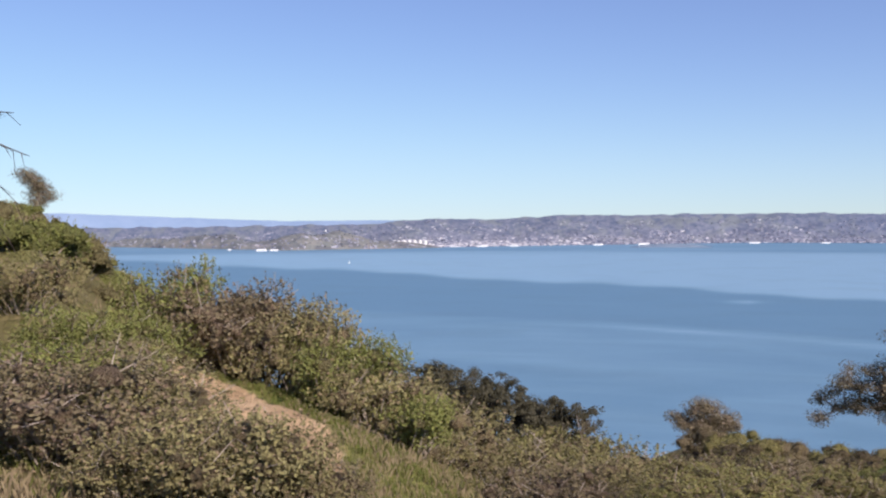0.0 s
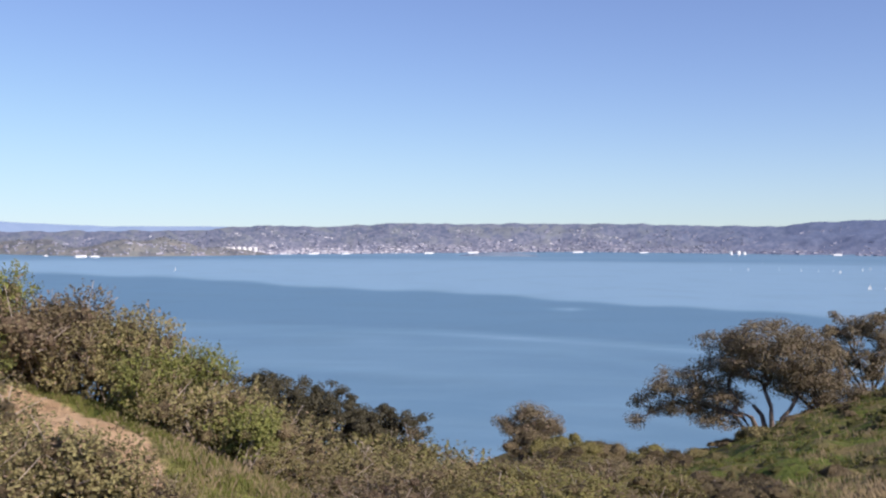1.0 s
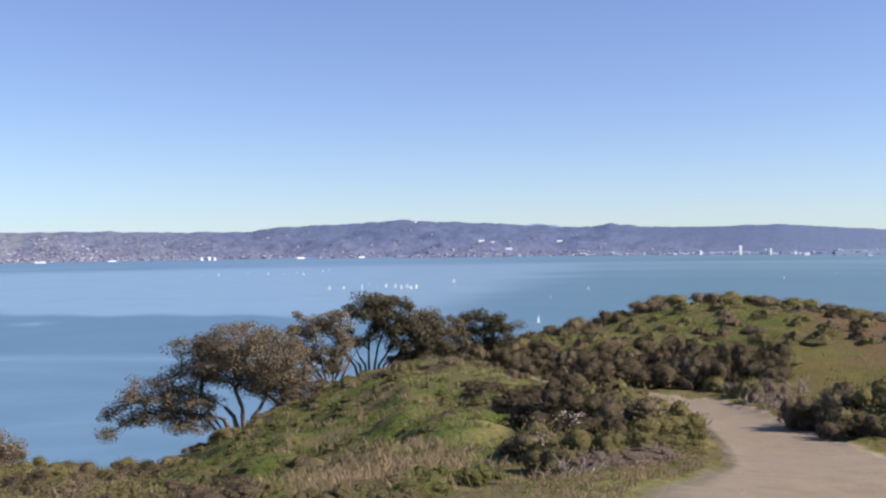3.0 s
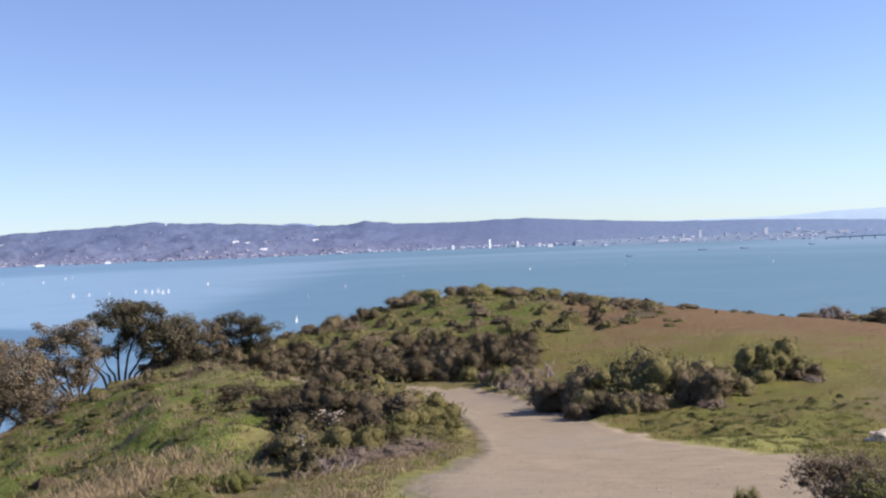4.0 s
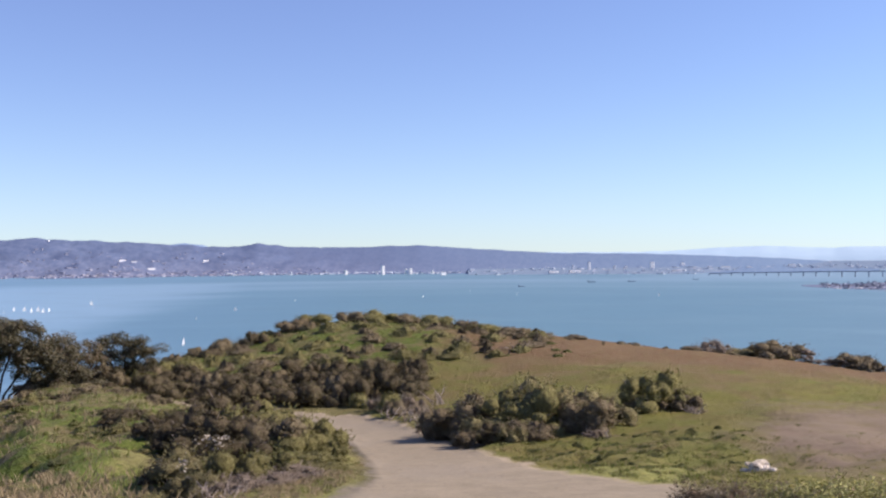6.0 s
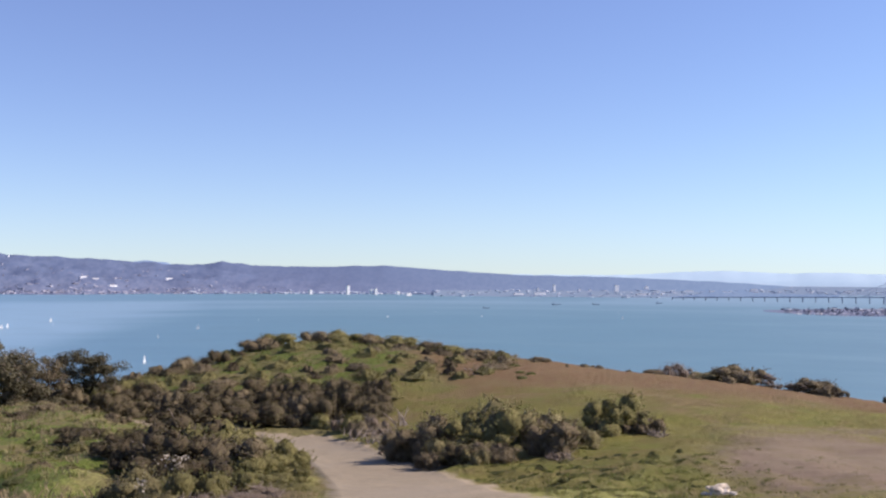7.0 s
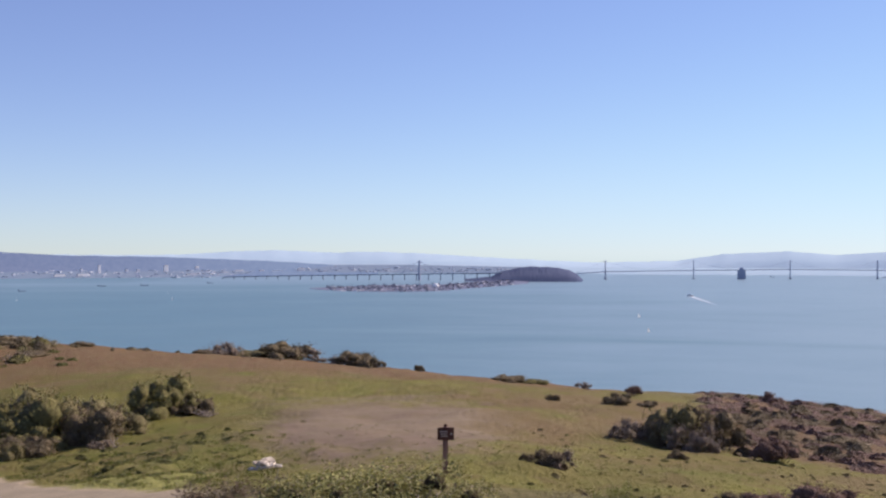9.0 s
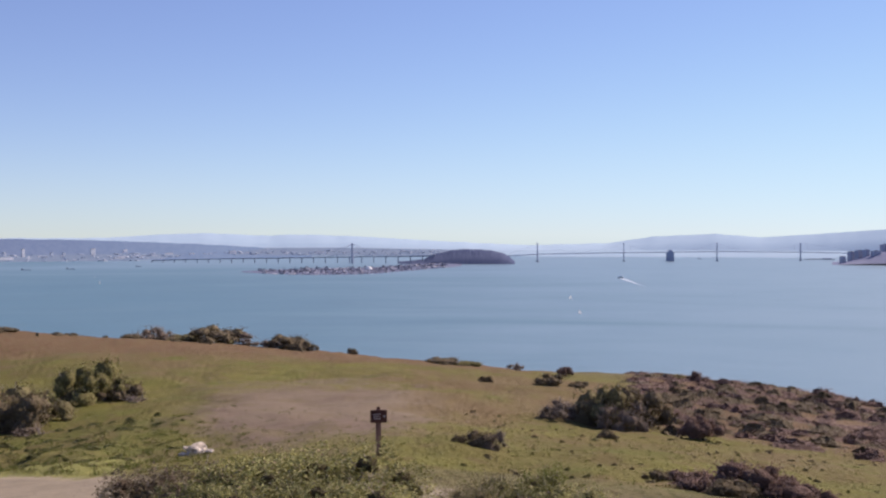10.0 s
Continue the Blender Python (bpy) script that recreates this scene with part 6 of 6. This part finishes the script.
def stone(az, d, sx, sy, sz, seed, label, name="rock"):
    bm = bmesh.new()
    bmesh.ops.create_icosphere(bm, subdivisions=3, radius=1.0)
    for v in bm.verts:
        k = 1 + 0.55 * noise.fractal(v.co * 1.6 + Vector((seed, 0, 0)), 1, 2, 4)
        v.co = Vector((v.co.x * sx * k, v.co.y * sy * k, max(v.co.z, -0.4) * sz * k))
    me = bpy.data.meshes.new(name)
    bm.to_mesh(me)
    bm.free()
    me.materials.append(ROCK)
    p = polar(az, d)
    ob = new(name, me)
    ob.matrix_basis = Matrix.Translation((p.x, p.y, ground_z(p.x, p.y) + 0.05)) @ pose(0, 0, 0, 0, 0, -az)
    return tagged(ob, label, "rock")


stone(75.65, 30.9, 0.36, 0.28, 0.22, 3, "pale whitish boulder beside the fire road")
stone(76.4, 30.6, 0.12, 0.10, 0.05, 5, "small flat pale stone by the boulder")
stone(74.95, 30.7, 0.10, 0.08, 0.06, 8, "small pale stone by the boulder")


def deadwood(az, d, size, seed, label="tangle of bleached dead branches"):
    r, p = random.Random(seed), polar(az, d)
    t = thing("dead_branches", Matrix.Translation((p.x, p.y, ground_z(p.x, p.y))), label, "deadwood", "dead brush")
    for _ in range(9):
        s = Shape()
        a = r.uniform(0, 6.28)
        b = Vector((r.uniform(-0.3, 0.3), r.uniform(-0.3, 0.3), -0.03)) * size
        c = b + Vector((math.cos(a), math.sin(a), r.uniform(0.1, 1.3))).normalized() * size * r.uniform(0.6, 1.2)
        mid = b.lerp(c, 0.5) + Vector((r.gauss(0, 0.08), r.gauss(0, 0.08), r.gauss(0, 0.06))) * size
        s.tube([b, mid, c], [0.03 * size, 0.02 * size, 0.007 * size], 5)
        s.tube([mid, mid + Vector((r.gauss(0, 0.25), r.gauss(0, 0.25), r.uniform(0.1, 0.4))) * size], [0.014 * size, 0.004 * size], 4)
        part("branch", s.mesh("branch", DEADWOOD), t)


for k, (az, d, size) in enumerate(((45.4, 25.2, 0.7), (46.6, 25.2, 0.65), (57.6, 55, 1.3), (56.6, 57.5, 1.3), (58.2, 52.5, 1.0), (55.6, 60.5, 1.2), (58.4, 66, 1.4), (72.6, 49.8, 0.8), (67.6, 43.5, 0.7), (3.2, 12.0, 0.5), (62.5, 84, 1.3))):
    deadwood(az, d, size, 200 + k)


# pale seed heads on the scrub beside the road
def seed_heads(az, d, z, spread, count, seed):
    r = np.random.default_rng(seed)
    p = polar(az, d)
    g = ground_z(p.x, p.y)
    c = np.array([p.x, p.y, g + z]) + r.normal(0, 1, (count, 3)) * np.array([spread, spread, 0.09])
    me = leaf_mesh("seed_heads", c, np.tile([0, 0, 1.0], (count, 1)), 0.07, SEED, r, 0.9)
    tagged(new("seed_heads", me), "pale whitish seed heads on top of scrub", "seed heads", kind="stuff")


for k, (az, d, z, spread) in enumerate(((45.6, 28.2, 1.5, 0.22), (46.3, 28.0, 1.45, 0.2), (44.2, 27.0, 1.0, 0.12))):
    seed_heads(az, d, z - 0.1, spread, 30, 300 + k)


# ---- grass: blades too many to count ----
def grass(name, patches, material, label, seed):
    """Blades over patches of the plan: (az0, az1, d0, d1, blades, height, width, tufts)."""
    r = np.random.default_rng(seed)
    V = []
    for az0, az1, d0, d1, count, tall, wide, tufts in patches:
        ta, td = r.uniform(az0, az1, tufts) + r.normal(0, 2.5, tufts), np.sqrt(r.uniform(d0 * d0, d1 * d1, tufts)) * r.normal(1, 0.07, tufts)
        x, y = td * np.sin(np.radians(ta)), td * np.cos(np.radians(ta))
        ok = (along_plan(x, y, ROAD) < 0.3) & (along_plan(x, y, TRAIL) < 0.3)
        x, y = x[ok], y[ok]
        z = np.array([ground_z(a, b) for a, b in zip(x, y)])
        k = r.integers(0, len(x), count)
        bx, by = x[k] + r.normal(0, tall * 0.8, count), y[k] + r.normal(0, tall * 0.8, count)
        h = tall * r.uniform(0.45, 1.25, count)
        a = r.uniform(0, 6.283, count)
        lean = h * r.uniform(0.15, 0.7, count)
        wx, wy = np.cos(a) * wide / 2, np.sin(a) * wide / 2
        lx, ly = -np.sin(a) * lean, np.cos(a) * lean
        V.append(np.stack([np.stack([bx - wx, by - wy, z[k] - 0.03], -1), np.stack([bx + wx, by + wy, z[k] - 0.03], -1),
                           np.stack([bx + lx * 0.45 + wx * 0.6, by + ly * 0.45 + wy * 0.6, z[k] + h * 0.62], -1), np.stack([bx + lx, by + ly, z[k] + h], -1)], 1))
    v = np.concatenate(V)
    n = len(v)
    me = bpy.data.meshes.new(name)
    me.vertices.add(4 * n)
    me.vertices.foreach_set("co", v.astype(np.float32).ravel())
    tri = np.array([[0, 1, 2], [0, 2, 3]])[None] + 4 * np.arange(n)[:, None, None]
    me.loops.add(6 * n)
    me.loops.foreach_set("vertex_index", tri.astype(np.int32).ravel())
    me.polygons.add(2 * n)
    me.polygons.foreach_set("loop_start", np.arange(0, 6 * n, 3, dtype=np.int32))
    me.materials.append(material)
    me.update(calc_edges=True)
    return tagged(new(name, me), label, "grass", kind="stuff")


grass("grass", [(-14, 6, 8, 16, 28000, 0.075, 0.007, 3600), (-26, -8, 4, 8, 5000, 0.07, 0.005, 500), (18, 48, 34, 78, 22000, 0.17, 0.03, 900), (45, 54, 13, 32, 8000, 0.09, 0.012, 1200),
                (60, 76, 24, 40, 10000, 0.10, 0.014, 900), (76, 112, 19, 40, 8000, 0.06, 0.012, 1500), (42, 58, 80, 112, 8000, 0.2, 0.05, 1800)],
      BLADE_GREEN, "fresh green grass tufts over the slope", 400)
grass("dry_grass", [(31, 39.5, 25, 30, 5000, 0.30, 0.008, 260), (-6, 5, 8.5, 12.5, 4000, 0.10, 0.004, 300), (-25, -17, 14, 36, 1200, 0.22, 0.012, 150), (-28, -14, 4, 6.5, 5000, 0.08, 0.004, 500),
                    (46, 54, 14, 30, 9000, 0.13, 0.008, 500), (30, 44, 40, 78, 6000, 0.26, 0.03, 500)],
      BLADE_DRY, "pale dry grass tufts among the green", 401)


def pebbles(count, seed):
    """Loose gravel lying on the fire road."""
    r, s, made = random.Random(seed), Shape(), 0
    while made < count:
        az, d = r.uniform(52, 84), r.uniform(9, 46)
        p = polar(az, d)
        if along_plan(np.array([p.x]), np.array([p.y]), ROAD)[0] < 0.4:
            continue
        made += 1
        q = r.uniform(0.008, 0.024) * (1.7 if r.random() < 0.12 else 1.0)
        z = ground_z(p.x, p.y) - 0.058
        a = r.uniform(0, 3)
        ring = [(p.x + math.cos(a + k * 1.2566) * q * r.uniform(0.8, 1.3), p.y + math.sin(a + k * 1.2566) * q * r.uniform(0.8, 1.3), z) for k in range(5)]
        s.add(ring + [(p.x + q * 0.2, p.y, z + q * r.uniform(0.4, 0.7))], [(k, (k + 1) % 5, 5) for k in range(5)])
    tagged(new("gravel", s.mesh("gravel", GRAVEL)), "loose pale gravel on the fire road", "gravel", kind="stuff")


pebbles(1200, 55)
